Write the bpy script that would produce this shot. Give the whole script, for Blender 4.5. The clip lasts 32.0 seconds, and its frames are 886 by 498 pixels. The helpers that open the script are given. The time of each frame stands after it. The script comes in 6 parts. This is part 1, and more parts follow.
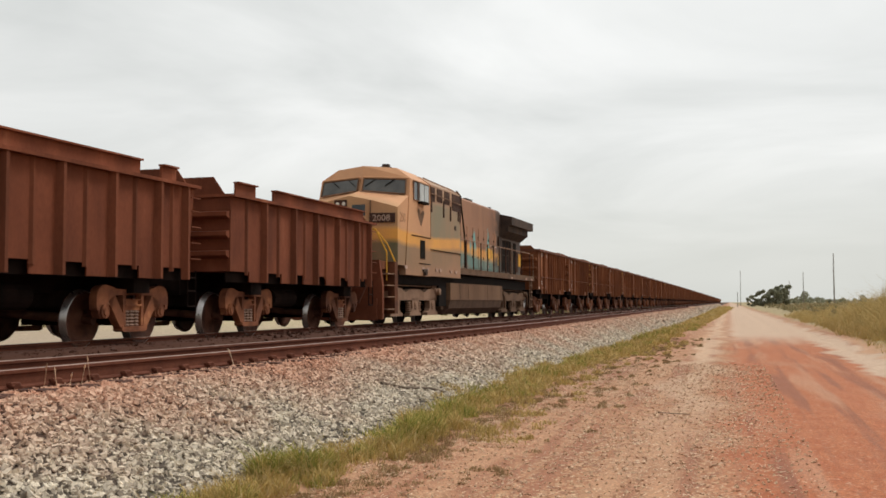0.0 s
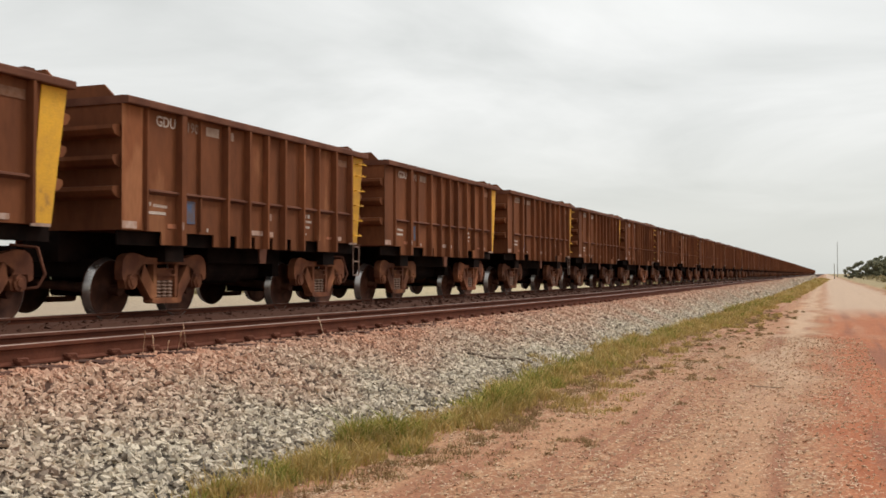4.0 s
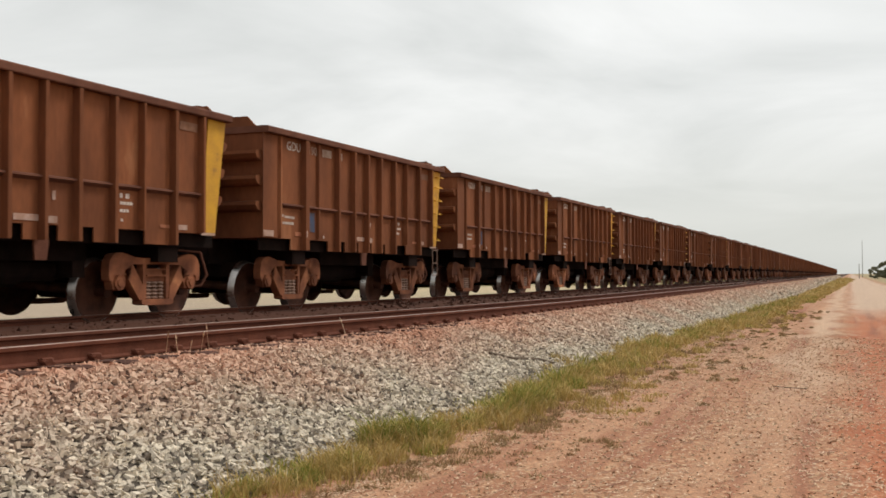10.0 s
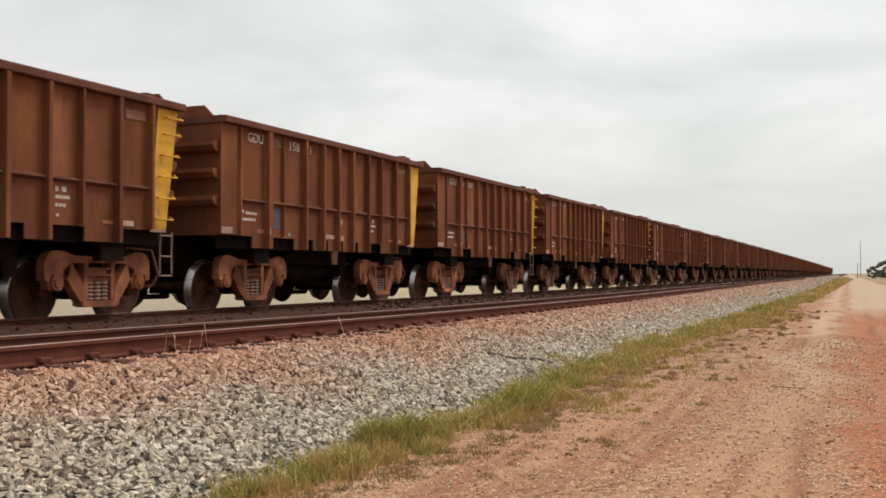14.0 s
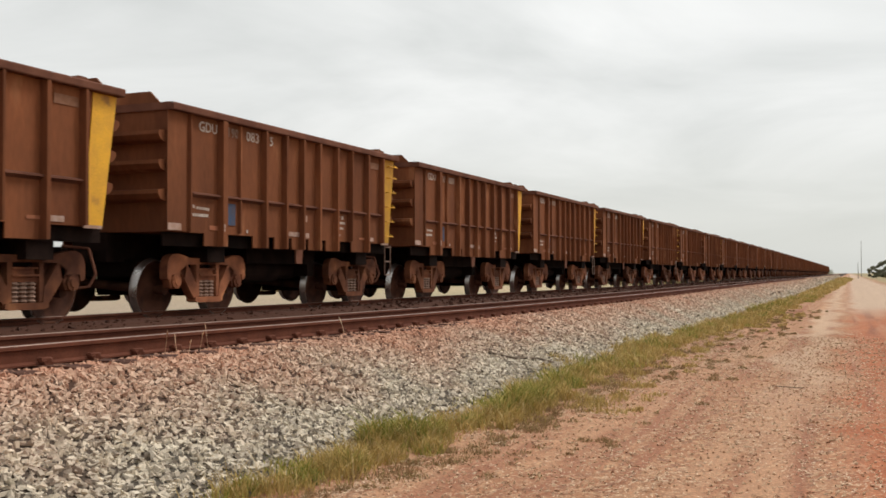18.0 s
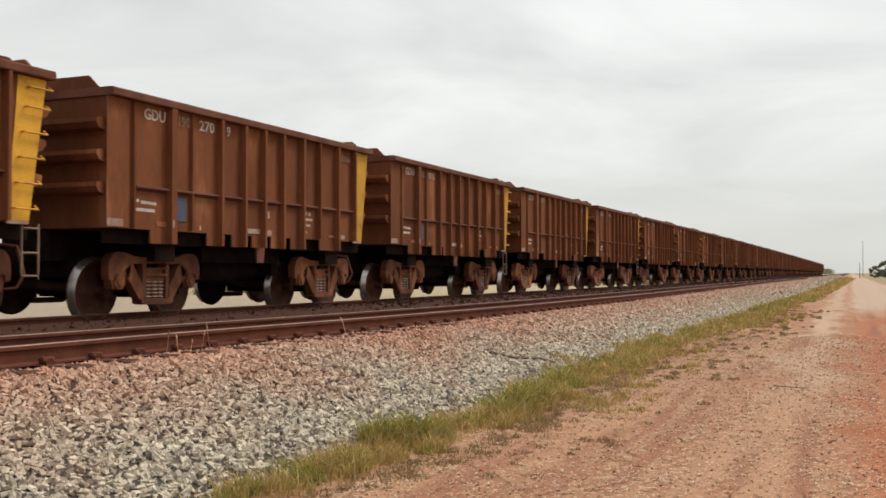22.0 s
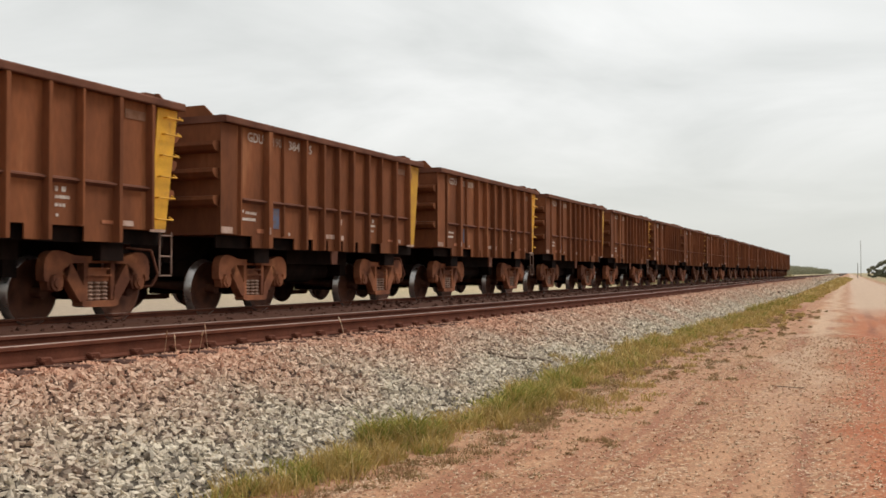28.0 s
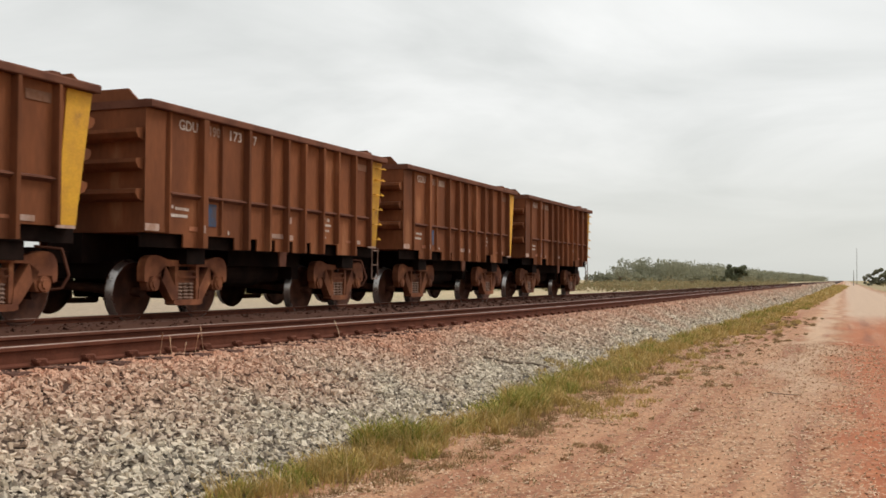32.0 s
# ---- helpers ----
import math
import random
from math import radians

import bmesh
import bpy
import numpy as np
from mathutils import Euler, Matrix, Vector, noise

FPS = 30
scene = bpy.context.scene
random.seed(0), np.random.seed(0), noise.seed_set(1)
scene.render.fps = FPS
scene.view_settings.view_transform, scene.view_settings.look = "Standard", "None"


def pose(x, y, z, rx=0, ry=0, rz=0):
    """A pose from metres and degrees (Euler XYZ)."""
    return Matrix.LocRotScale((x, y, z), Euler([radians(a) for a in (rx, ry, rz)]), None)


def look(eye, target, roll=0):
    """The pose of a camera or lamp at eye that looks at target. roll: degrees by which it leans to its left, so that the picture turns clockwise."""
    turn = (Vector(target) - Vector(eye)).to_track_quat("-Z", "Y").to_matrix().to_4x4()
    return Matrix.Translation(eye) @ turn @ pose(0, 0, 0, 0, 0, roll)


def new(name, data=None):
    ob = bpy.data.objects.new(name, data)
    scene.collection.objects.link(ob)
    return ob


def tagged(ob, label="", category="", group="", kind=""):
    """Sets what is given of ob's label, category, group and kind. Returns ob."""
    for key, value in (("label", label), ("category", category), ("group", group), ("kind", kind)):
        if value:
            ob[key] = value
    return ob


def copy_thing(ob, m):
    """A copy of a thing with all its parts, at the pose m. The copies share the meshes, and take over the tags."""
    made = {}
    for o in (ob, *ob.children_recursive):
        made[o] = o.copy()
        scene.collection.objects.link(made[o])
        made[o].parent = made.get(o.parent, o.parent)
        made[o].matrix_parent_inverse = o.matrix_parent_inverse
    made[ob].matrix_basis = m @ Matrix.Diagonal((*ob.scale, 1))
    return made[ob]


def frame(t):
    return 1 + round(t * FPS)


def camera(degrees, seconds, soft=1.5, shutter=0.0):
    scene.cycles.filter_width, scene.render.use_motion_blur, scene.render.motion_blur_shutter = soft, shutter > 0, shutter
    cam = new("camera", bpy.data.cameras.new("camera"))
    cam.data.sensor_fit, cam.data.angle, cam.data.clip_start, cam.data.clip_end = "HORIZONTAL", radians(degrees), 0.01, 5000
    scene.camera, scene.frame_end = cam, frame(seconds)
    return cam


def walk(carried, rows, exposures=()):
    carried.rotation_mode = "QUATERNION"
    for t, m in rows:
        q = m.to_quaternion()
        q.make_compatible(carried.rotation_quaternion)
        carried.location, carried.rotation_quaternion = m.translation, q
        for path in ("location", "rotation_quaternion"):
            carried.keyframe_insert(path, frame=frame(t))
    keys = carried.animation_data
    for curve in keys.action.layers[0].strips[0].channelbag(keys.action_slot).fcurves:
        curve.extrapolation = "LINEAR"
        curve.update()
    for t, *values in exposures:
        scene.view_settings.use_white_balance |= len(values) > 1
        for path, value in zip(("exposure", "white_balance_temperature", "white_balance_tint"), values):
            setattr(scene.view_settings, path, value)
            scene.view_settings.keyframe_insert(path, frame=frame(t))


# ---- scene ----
EYE = Vector((0.0, 0.0, 1.55))


def view(yaw, pitch, roll):
    """The camera's pose at its stand, turned left of the track by yaw and up by pitch."""
    a, b = radians(yaw), radians(pitch)
    way = Vector((-math.sin(a) * math.cos(b), math.cos(a) * math.cos(b), math.sin(b)))
    return look(EYE, EYE + way * 10, roll)


cam = camera(47.07, 32.0, soft=1.65, shutter=0.03)
walk(cam, [(t, view(a, b, c)) for t, a, b, c in (
    (0.0, 15.71, 3.05, -0.23), (0.5, 22.06, 3.23, -0.15), (1.0, 21.52, 2.62, 0.04), (1.5, 21.56, 2.25, 0.22), (2.0, 21.21, 2.06, 0.26), (2.5, 20.84, 1.58, -0.04),
    (4.5, 20.61, 1.38, -0.03), (5.0, 21.16, 1.29, -0.06), (5.5, 22.60, 1.18, -0.02), (6.0, 22.51, 1.25, -0.09), (6.5, 22.09, 1.33, -0.09), (7.0, 21.97, 1.41, -0.08),
    (7.5, 21.91, 1.40, -0.08), (8.0, 21.88, 1.42, -0.07), (8.5, 21.85, 1.44, -0.08), (9.0, 21.87, 1.40, -0.04), (9.5, 21.83, 1.45, -0.06), (10.0, 21.83, 1.42, -0.09),
    (10.5, 21.84, 1.45, -0.08), (11.0, 21.84, 1.43, -0.09), (11.5, 21.84, 1.48, -0.09), (12.0, 21.75, 1.43, -0.09), (12.5, 21.74, 1.43, -0.09), (13.0, 21.73, 1.39, -0.06),
    (13.5, 21.73, 1.39, -0.07), (14.0, 21.75, 1.40, -0.07), (14.5, 21.78, 1.39, -0.09), (16.5, 21.78, 1.38, -0.05), (17.0, 21.78, 1.38, -0.07), (17.5, 21.78, 1.38, -0.07),
    (18.0, 21.78, 1.39, -0.09), (18.5, 21.78, 1.36, -0.07), (19.0, 21.78, 1.33, -0.05), (19.5, 21.79, 1.38, -0.08), (20.0, 21.80, 1.42, -0.08), (20.5, 21.80, 1.39, -0.04),
    (21.0, 21.83, 1.39, -0.08), (21.5, 21.86, 1.40, -0.07), (22.0, 21.86, 1.38, -0.08), (22.5, 21.83, 1.39, -0.11), (23.0, 21.83, 1.39, -0.08), (23.5, 21.84, 1.43, -0.10),
    (24.0, 21.86, 1.39, -0.09), (24.5, 21.86, 1.38, -0.09), (25.0, 21.85, 1.39, -0.09), (25.5, 21.84, 1.39, -0.05), (27.5, 21.76, 1.39, -0.09), (28.0, 21.76, 1.39, -0.10),
    (28.5, 21.76, 1.38, -0.10), (29.0, 21.70, 1.41, -0.06), (29.5, 21.67, 1.44, -0.07), (30.0, 21.60, 1.40, 0.02), (30.5, 21.52, 1.50, 0.13), (31.0, 21.50, 1.55, 0.13),
    (31.5, 21.49, 1.55, 0.16), (32.0, 21.57, 1.63, 0.37),
)])

# ---- light ----
world = bpy.data.worlds.new("overcast_sky")
scene.world = world
world.use_nodes = True


def build_sky():
    nt = world.node_tree
    nt.nodes.clear()
    n, ln = nt.nodes.new, nt.links.new
    out, bg = n("ShaderNodeOutputWorld"), n("ShaderNodeBackground")
    sky = n("ShaderNodeTexSky")
    sky.sky_type, sky.sun_disc = "NISHITA", False
    sky.sun_elevation, sky.sun_rotation, sky.dust_density = radians(53.6), radians(42.7), 3.0
    scale = n("ShaderNodeVectorMath")
    scale.operation = "SCALE"
    scale.inputs["Scale"].default_value = 0.1
    ln(sky.outputs[0], scale.inputs[0])
    tc, sep = n("ShaderNodeTexCoord"), n("ShaderNodeSeparateXYZ")
    ln(tc.outputs["Generated"], sep.inputs[0])
    up = n("ShaderNodeMath")
    up.operation = "MAXIMUM"
    ln(sep.outputs["Z"], up.inputs[0])
    up.inputs[1].default_value = 0.0
    add = n("ShaderNodeMath")
    add.operation = "ADD"
    ln(up.outputs[0], add.inputs[0])
    add.inputs[1].default_value = 0.16
    com = n("ShaderNodeCombineXYZ")
    for axis in ("X", "Y"):
        div = n("ShaderNodeMath")
        div.operation = "DIVIDE"
        ln(sep.outputs[axis], div.inputs[0])
        ln(add.outputs[0], div.inputs[1])
        ln(div.outputs[0], com.inputs[axis])
    noise_a = n("ShaderNodeTexNoise")
    noise_a.inputs["Scale"].default_value = 0.85
    noise_a.inputs["Detail"].default_value = 7
    noise_a.inputs["Roughness"].default_value = 0.52
    noise_a.inputs["Distortion"].default_value = 0.5
    ln(com.outputs[0], noise_a.inputs["Vector"])
    ramp = n("ShaderNodeValToRGB")
    ramp.color_ramp.elements[0].position, ramp.color_ramp.elements[0].color = 0.34, (0.72, 0.735, 0.715, 1)
    ramp.color_ramp.elements[1].position, ramp.color_ramp.elements[1].color = 0.64, (0.985, 0.99, 0.97, 1)
    ln(noise_a.outputs["Fac"], ramp.inputs["Fac"])
    mix = n("ShaderNodeMix")
    mix.data_type = "RGBA"
    mix.inputs["Factor"].default_value = 0.93
    ln(scale.outputs[0], mix.inputs["A"])
    low, haze = n("ShaderNodeMapRange"), n("ShaderNodeMix")
    low.interpolation_type = "SMOOTHSTEP"
    ln(sep.outputs["Z"], low.inputs["Value"])
    low.inputs["From Min"].default_value, low.inputs["From Max"].default_value = 0.01, 0.17
    low.inputs["To Min"].default_value, low.inputs["To Max"].default_value = 0.85, 0.0
    haze.data_type = "RGBA"
    ln(low.outputs[0], haze.inputs["Factor"])
    ln(ramp.outputs["Color"], haze.inputs["A"])
    haze.inputs["B"].default_value = (0.735, 0.745, 0.70, 1)
    ln(haze.outputs["Result"], mix.inputs["B"])
    ahead, lift = n("ShaderNodeVectorMath"), n("ShaderNodeMath")
    ahead.operation, lift.operation = "DOT_PRODUCT", "MULTIPLY_ADD"
    ln(tc.outputs["Generated"], ahead.inputs[0])
    ahead.inputs[1].default_value = (0.0, 0.5, 0.866)
    ln(ahead.outputs["Value"], lift.inputs[0])
    lift.inputs[1].default_value, lift.inputs[2].default_value = 0.34, 0.79
    ln(mix.outputs["Result"], bg.inputs["Color"])
    ln(lift.outputs[0], bg.inputs["Strength"])
    ln(bg.outputs[0], out.inputs[0])


build_sky()
sun = new("sun", bpy.data.lights.new("sun", "SUN"))
sun.data.energy, sun.data.angle, sun.data.color = 2.0, radians(16), (1.0, 0.94, 0.86)
sun.matrix_basis = look((6, 6.5, 12), (0, 0, 0))
scene.view_settings.exposure = 0.0

# ---- materials ----


def surface(name, one, two, scale=3.0, rough=0.8, metal=0.0, bump=0.2, fine=40.0, vary=0.12, streak=1.0, third=None, third_at=0.62, lift=0.004, gloss=0.2):
    """Two or three colours mixed by coarse and fine grain, with relief; each object a little lighter or darker."""
    m = bpy.data.materials.new(name)
    m.use_nodes = True
    nt = m.node_tree
    n, ln = nt.nodes.new, nt.links.new
    bsdf = nt.nodes["Principled BSDF"]
    tc, info = n("ShaderNodeTexCoord"), n("ShaderNodeObjectInfo")
    mp = n("ShaderNodeMapping")
    mp.inputs["Scale"].default_value = (1, 1, streak)
    shift = n("ShaderNodeVectorMath")
    shift.operation = "MULTIPLY_ADD"
    ln(info.outputs["Random"], shift.inputs[0])
    shift.inputs[1].default_value = (37, 91, 53)
    ln(tc.outputs["Object"], shift.inputs[2])
    ln(shift.outputs[0], mp.inputs["Vector"])
    big, small = n("ShaderNodeTexNoise"), n("ShaderNodeTexNoise")
    big.inputs["Scale"].default_value, small.inputs["Scale"].default_value = scale, fine
    big.inputs["Detail"].default_value, small.inputs["Detail"].default_value = 5, 3
    ln(mp.outputs[0], big.inputs["Vector"])
    ln(mp.outputs[0], small.inputs["Vector"])
    ramp = n("ShaderNodeValToRGB")
    e = ramp.color_ramp.elements
    e[0].position, e[0].color = 0.36, (*one, 1)
    e[1].position, e[1].color = 0.62, (*two, 1)
    if third:
        x = e.new(third_at + 0.1)
        x.color = (*third, 1)
    ln(big.outputs["Fac"], ramp.inputs["Fac"])
    hsv = n("ShaderNodeHueSaturation")
    ln(ramp.outputs["Color"], hsv.inputs["Color"])
    m1, m2 = n("ShaderNodeMapRange"), n("ShaderNodeMapRange")
    ln(info.outputs["Random"], m1.inputs["Value"])
    m1.inputs["To Min"].default_value, m1.inputs["To Max"].default_value = 1 - vary, 1 + vary
    ln(small.outputs["Fac"], m2.inputs["Value"])
    m2.inputs["From Min"].default_value, m2.inputs["From Max"].default_value = 0.3, 0.7
    m2.inputs["To Min"].default_value, m2.inputs["To Max"].default_value = 0.9, 1.1
    mul = n("ShaderNodeMath")
    mul.operation = "MULTIPLY"
    ln(m1.outputs[0], mul.inputs[0])
    ln(m2.outputs[0], mul.inputs[1])
    ln(mul.outputs[0], hsv.inputs["Value"])
    ln(hsv.outputs["Color"], bsdf.inputs["Base Color"])
    bsdf.inputs["Metallic"].default_value = metal
    bsdf.inputs["Specular IOR Level"].default_value = gloss
    mr = n("ShaderNodeMapRange")
    ln(big.outputs["Fac"], mr.inputs["Value"])
    mr.inputs["To Min"].default_value, mr.inputs["To Max"].default_value = max(rough - 0.12, 0.05), min(rough + 0.12, 1)
    ln(mr.outputs[0], bsdf.inputs["Roughness"])
    if bump:
        bp = n("ShaderNodeBump")
        bp.inputs["Strength"].default_value, bp.inputs["Distance"].default_value = bump, lift
        ln(small.outputs["Fac"], bp.inputs["Height"])
        ln(bp.outputs[0], bsdf.inputs["Normal"])
    return m


def grains(name, colours, rough=0.9, dust=None, thin=0.0):
    """Loose pieces, each of its own shade: by island in a joined mesh, by object for single ones; ore dust lies near the rails."""
    m = bpy.data.materials.new(name)
    m.use_nodes = True
    nt = m.node_tree
    n, ln = nt.nodes.new, nt.links.new
    bsdf = nt.nodes["Principled BSDF"]
    geo, info, tc = n("ShaderNodeNewGeometry"), n("ShaderNodeObjectInfo"), n("ShaderNodeTexCoord")
    add, fr = n("ShaderNodeMath"), n("ShaderNodeMath")
    ln(geo.outputs["Random Per Island"], add.inputs[0])
    ln(info.outputs["Random"], add.inputs[1])
    fr.operation = "FRACT"
    ln(add.outputs[0], fr.inputs[0])
    ramp = n("ShaderNodeValToRGB")
    e = ramp.color_ramp.elements
    e[0].position, e[0].color = 0.0, (*colours[0], 1)
    e[1].position, e[1].color = 1.0, (*colours[-1], 1)
    for i, c in enumerate(colours[1:-1]):
        x = e.new((i + 1) / (len(colours) - 1))
        x.color = (*c, 1)
    ln(fr.outputs[0], ramp.inputs["Fac"])
    grain = n("ShaderNodeTexNoise")
    grain.inputs["Scale"].default_value, grain.inputs["Detail"].default_value = 55, 3
    ln(geo.outputs["Position"], grain.inputs["Vector"])
    last = ramp.outputs["Color"]
    if dust:
        colour, x_from, x_to, most = dust
        sep, patch = n("ShaderNodeSeparateXYZ"), n("ShaderNodeTexNoise")
        ln(geo.outputs["Position"], sep.inputs[0])
        patch.inputs["Scale"].default_value, patch.inputs["Detail"].default_value = 0.8, 4
        ln(geo.outputs["Position"], patch.inputs["Vector"])
        wob = n("ShaderNodeMath")
        wob.operation = "MULTIPLY_ADD"
        ln(patch.outputs["Fac"], wob.inputs[0])
        wob.inputs[1].default_value = 1.8
        bend, along = n("ShaderNodeMapRange"), n("ShaderNodeMath")
        bend.inputs["From Min"].default_value, bend.inputs["From Max"].default_value = 0, 90
        bend.inputs["To Min"].default_value, bend.inputs["To Max"].default_value = 0, 1.15
        ln(sep.outputs["Y"], bend.inputs["Value"])
        along.operation = "SUBTRACT"
        ln(sep.outputs["X"], along.inputs[0])
        ln(bend.outputs[0], along.inputs[1])
        ln(along.outputs[0], wob.inputs[2])
        mr = n("ShaderNodeMapRange")
        ln(wob.outputs[0], mr.inputs["Value"])
        mr.inputs["From Min"].default_value, mr.inputs["From Max"].default_value = x_from + 0.9, x_to + 0.9
        mr.inputs["To Min"].default_value, mr.inputs["To Max"].default_value = most, 0.04
        mix = n("ShaderNodeMix")
        mix.data_type = "RGBA"
        ln(mr.outputs[0], mix.inputs["Factor"])
        ln(last, mix.inputs["A"])
        mix.inputs["B"].default_value = (*colour, 1)
        last = mix.outputs["Result"]
    hsv, mr2 = n("ShaderNodeHueSaturation"), n("ShaderNodeMapRange")
    ln(grain.outputs["Fac"], mr2.inputs["Value"])
    mr2.inputs["From Min"].default_value, mr2.inputs["From Max"].default_value = 0.3, 0.7
    mr2.inputs["To Min"].default_value, mr2.inputs["To Max"].default_value = 0.8, 1.2
    ln(mr2.outputs[0], hsv.inputs["Value"])
    ln(last, hsv.inputs["Color"])
    ln(hsv.outputs["Color"], bsdf.inputs["Base Color"])
    bsdf.inputs["Roughness"].default_value = rough
    bsdf.inputs["Specular IOR Level"].default_value = 0.15
    if thin:
        through_leaf, both, out = n("ShaderNodeBsdfTranslucent"), n("ShaderNodeMixShader"), nt.nodes["Material Output"]
        ln(hsv.outputs["Color"], through_leaf.inputs["Color"])
        both.inputs["Fac"].default_value = thin
        ln(bsdf.outputs[0], both.inputs[1])
        ln(through_leaf.outputs[0], both.inputs[2])
        ln(both.outputs[0], out.inputs["Surface"])
    return m


M_BODY = surface("rusty_brown_paint", (0.147, 0.050, 0.0215), (0.232, 0.081, 0.034), 1.3, 0.85, bump=0.1, fine=16, streak=0.32, vary=0.14, third=(0.31, 0.125, 0.058), third_at=0.58)
M_BODY_OLD = surface("rusty_bare_steel", (0.125, 0.035, 0.016), (0.215, 0.064, 0.031), 1.2, 0.88, bump=0.35, fine=26, streak=0.4, vary=0.12, third=(0.30, 0.112, 0.06))
M_BODY_POST = surface("rusty_posts", (0.13, 0.040, 0.019), (0.165, 0.052, 0.026), 2.5, 0.88, bump=0.3, fine=26, streak=0.4, vary=0.18)
M_RIM = surface("dusty_rim", (0.115, 0.043, 0.026), (0.18, 0.074, 0.046), 2.0, 0.88, vary=0.08)
M_PALESTEEL = surface("pale_dusty_steel", (0.20, 0.12, 0.09), (0.30, 0.20, 0.155), 3.0, 0.75, vary=0.1)
M_SPRING = surface("dusty_springs", (0.21, 0.125, 0.09), (0.30, 0.19, 0.14), 5.0, 0.7, vary=0.15)
M_FAINT = surface("faint_stencil", (0.22, 0.10, 0.055), (0.27, 0.14, 0.09), 9, 0.8, vary=0.2, bump=0)
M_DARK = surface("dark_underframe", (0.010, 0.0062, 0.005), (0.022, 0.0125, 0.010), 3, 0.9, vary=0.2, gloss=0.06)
M_CAST = surface("rusty_cast_steel", (0.12, 0.042, 0.023), (0.27, 0.10, 0.048), 2.5, 0.85, vary=0.45, bump=0.4, fine=60, third=(0.42, 0.175, 0.08))
M_WHEEL = surface("wheel_steel", (0.055, 0.020, 0.012), (0.12, 0.047, 0.027), 4, 0.75, metal=0.05, vary=0.2)
M_TREAD = surface("polished_tread", (0.42, 0.40, 0.38), (0.55, 0.52, 0.50), 6, 0.3, metal=0.9, vary=0.05)
M_YELLOW = surface("chipped_yellow_paint", (0.70, 0.37, 0.035), (0.60, 0.31, 0.04), 3.5, 0.6, vary=0.22, bump=0.1, third=(0.35, 0.17, 0.05))
M_FADED_STRIPE = surface("faded_stripe_paint", (0.46, 0.29, 0.17), (0.34, 0.18, 0.10), 3.5, 0.7, vary=0.1, bump=0.1)
M_WHITE = surface("worn_white_paint", (0.66, 0.58, 0.52), (0.48, 0.38, 0.32), 6, 0.7, vary=0.15, bump=0)
M_STRIP = surface("dirty_reflector_strip", (0.50, 0.36, 0.30), (0.38, 0.23, 0.17), 7, 0.7, vary=0.15, bump=0)
M_ORANGE = surface("reflector_orange", (0.42, 0.165, 0.085), (0.34, 0.125, 0.065), 6, 0.6, bump=0)
M_BLUE = surface("faded_blue_paint", (0.06, 0.10, 0.19), (0.11, 0.085, 0.095), 5, 0.7, vary=0.3, bump=0)
M_FADED = surface("faded_lettering", (0.42, 0.31, 0.25), (0.30, 0.19, 0.14), 6, 0.75, vary=0.2, bump=0)
M_RAILTOP = surface("worn_rail_head", (0.22, 0.145, 0.12), (0.30, 0.205, 0.17), 3, 0.46, metal=0.4, vary=0.05)
M_RAIL = surface("rusty_rail", (0.105, 0.033, 0.018), (0.14, 0.047, 0.027), 4, 0.9, vary=0.05)
M_SLEEPER = surface("dusty_concrete", (0.065, 0.027, 0.018), (0.10, 0.045, 0.030), 3, 0.9)
M_STONE = grains("ballast_stone", ((0.10, 0.086, 0.068), (0.52, 0.45, 0.36), (0.63, 0.555, 0.437), (0.30, 0.265, 0.215), (0.775, 0.69, 0.555), (0.41, 0.36, 0.268)), dust=((0.56, 0.275, 0.175), -6.3, -4.75, 0.80))
M_SPILL = grains("ore_stained_stone", ((0.038, 0.016, 0.010), (0.062, 0.027, 0.018), (0.085, 0.039, 0.026), (0.05, 0.022, 0.015)))
# bed grey darkened to paint shade into the gaps between stones; ore dust reddens it
M_BED = grains("ballast_bed", ((0.075, 0.065, 0.052), (0.11, 0.095, 0.075)), dust=((0.072, 0.029, 0.018), -6.2, -4.45, 0.96))

# ---- helpers for building ----
ZR = 0.946
X_FAR, X_NEAR = -11.54, -7.53
CANT = -0.12  # the far rail of the train's track lies lower
AXLE_X, AXLE_Z = -0.12, 0.480 + CANT / 2


def drift(y):
    """How far the line has swung to the side: it comes from a slow bend and then runs straight past the eye."""
    return np.interp(y, [-60, 0, 50, 80, 126, 200, 300], [-1.08, 0, 0.9, 1.3, 1.6, 1.8, 1.9])


def heading(y):
    return -math.degrees(math.atan((float(drift(y + 8)) - float(drift(y - 8))) / 16))


def on_line(y):
    """The pose of a vehicle whose front end stands at y on the train's track."""
    return pose(X_FAR + float(drift(y)), y, ZR, 0, 0, heading(y))


def box(bm, x0, x1, y0, y1, z0, z1):
    v = [bm.verts.new((x, y, z)) for z in (z0, z1) for y in (y0, y1) for x in (x0, x1)]
    for f in ((0, 2, 3, 1), (4, 5, 7, 6), (0, 1, 5, 4), (2, 6, 7, 3), (0, 4, 6, 2), (1, 3, 7, 5)):
        bm.faces.new([v[i] for i in f])
    return v


def prism(bm, poly, a0, a1, axis="x"):
    """A closed outline pushed from a0 to a1 along an axis; outline points are the other two coordinates in order."""
    def at(p, a):
        return {"x": (a, p[0], p[1]), "y": (p[0], a, p[1]), "z": (p[0], p[1], a)}[axis]
    lo, hi = [bm.verts.new(at(p, a0)) for p in poly], [bm.verts.new(at(p, a1)) for p in poly]
    k = len(poly)
    bm.faces.new(lo)
    bm.faces.new(hi[::-1])
    for i in range(k):
        bm.faces.new((lo[i], hi[i], hi[(i + 1) % k], lo[(i + 1) % k]))


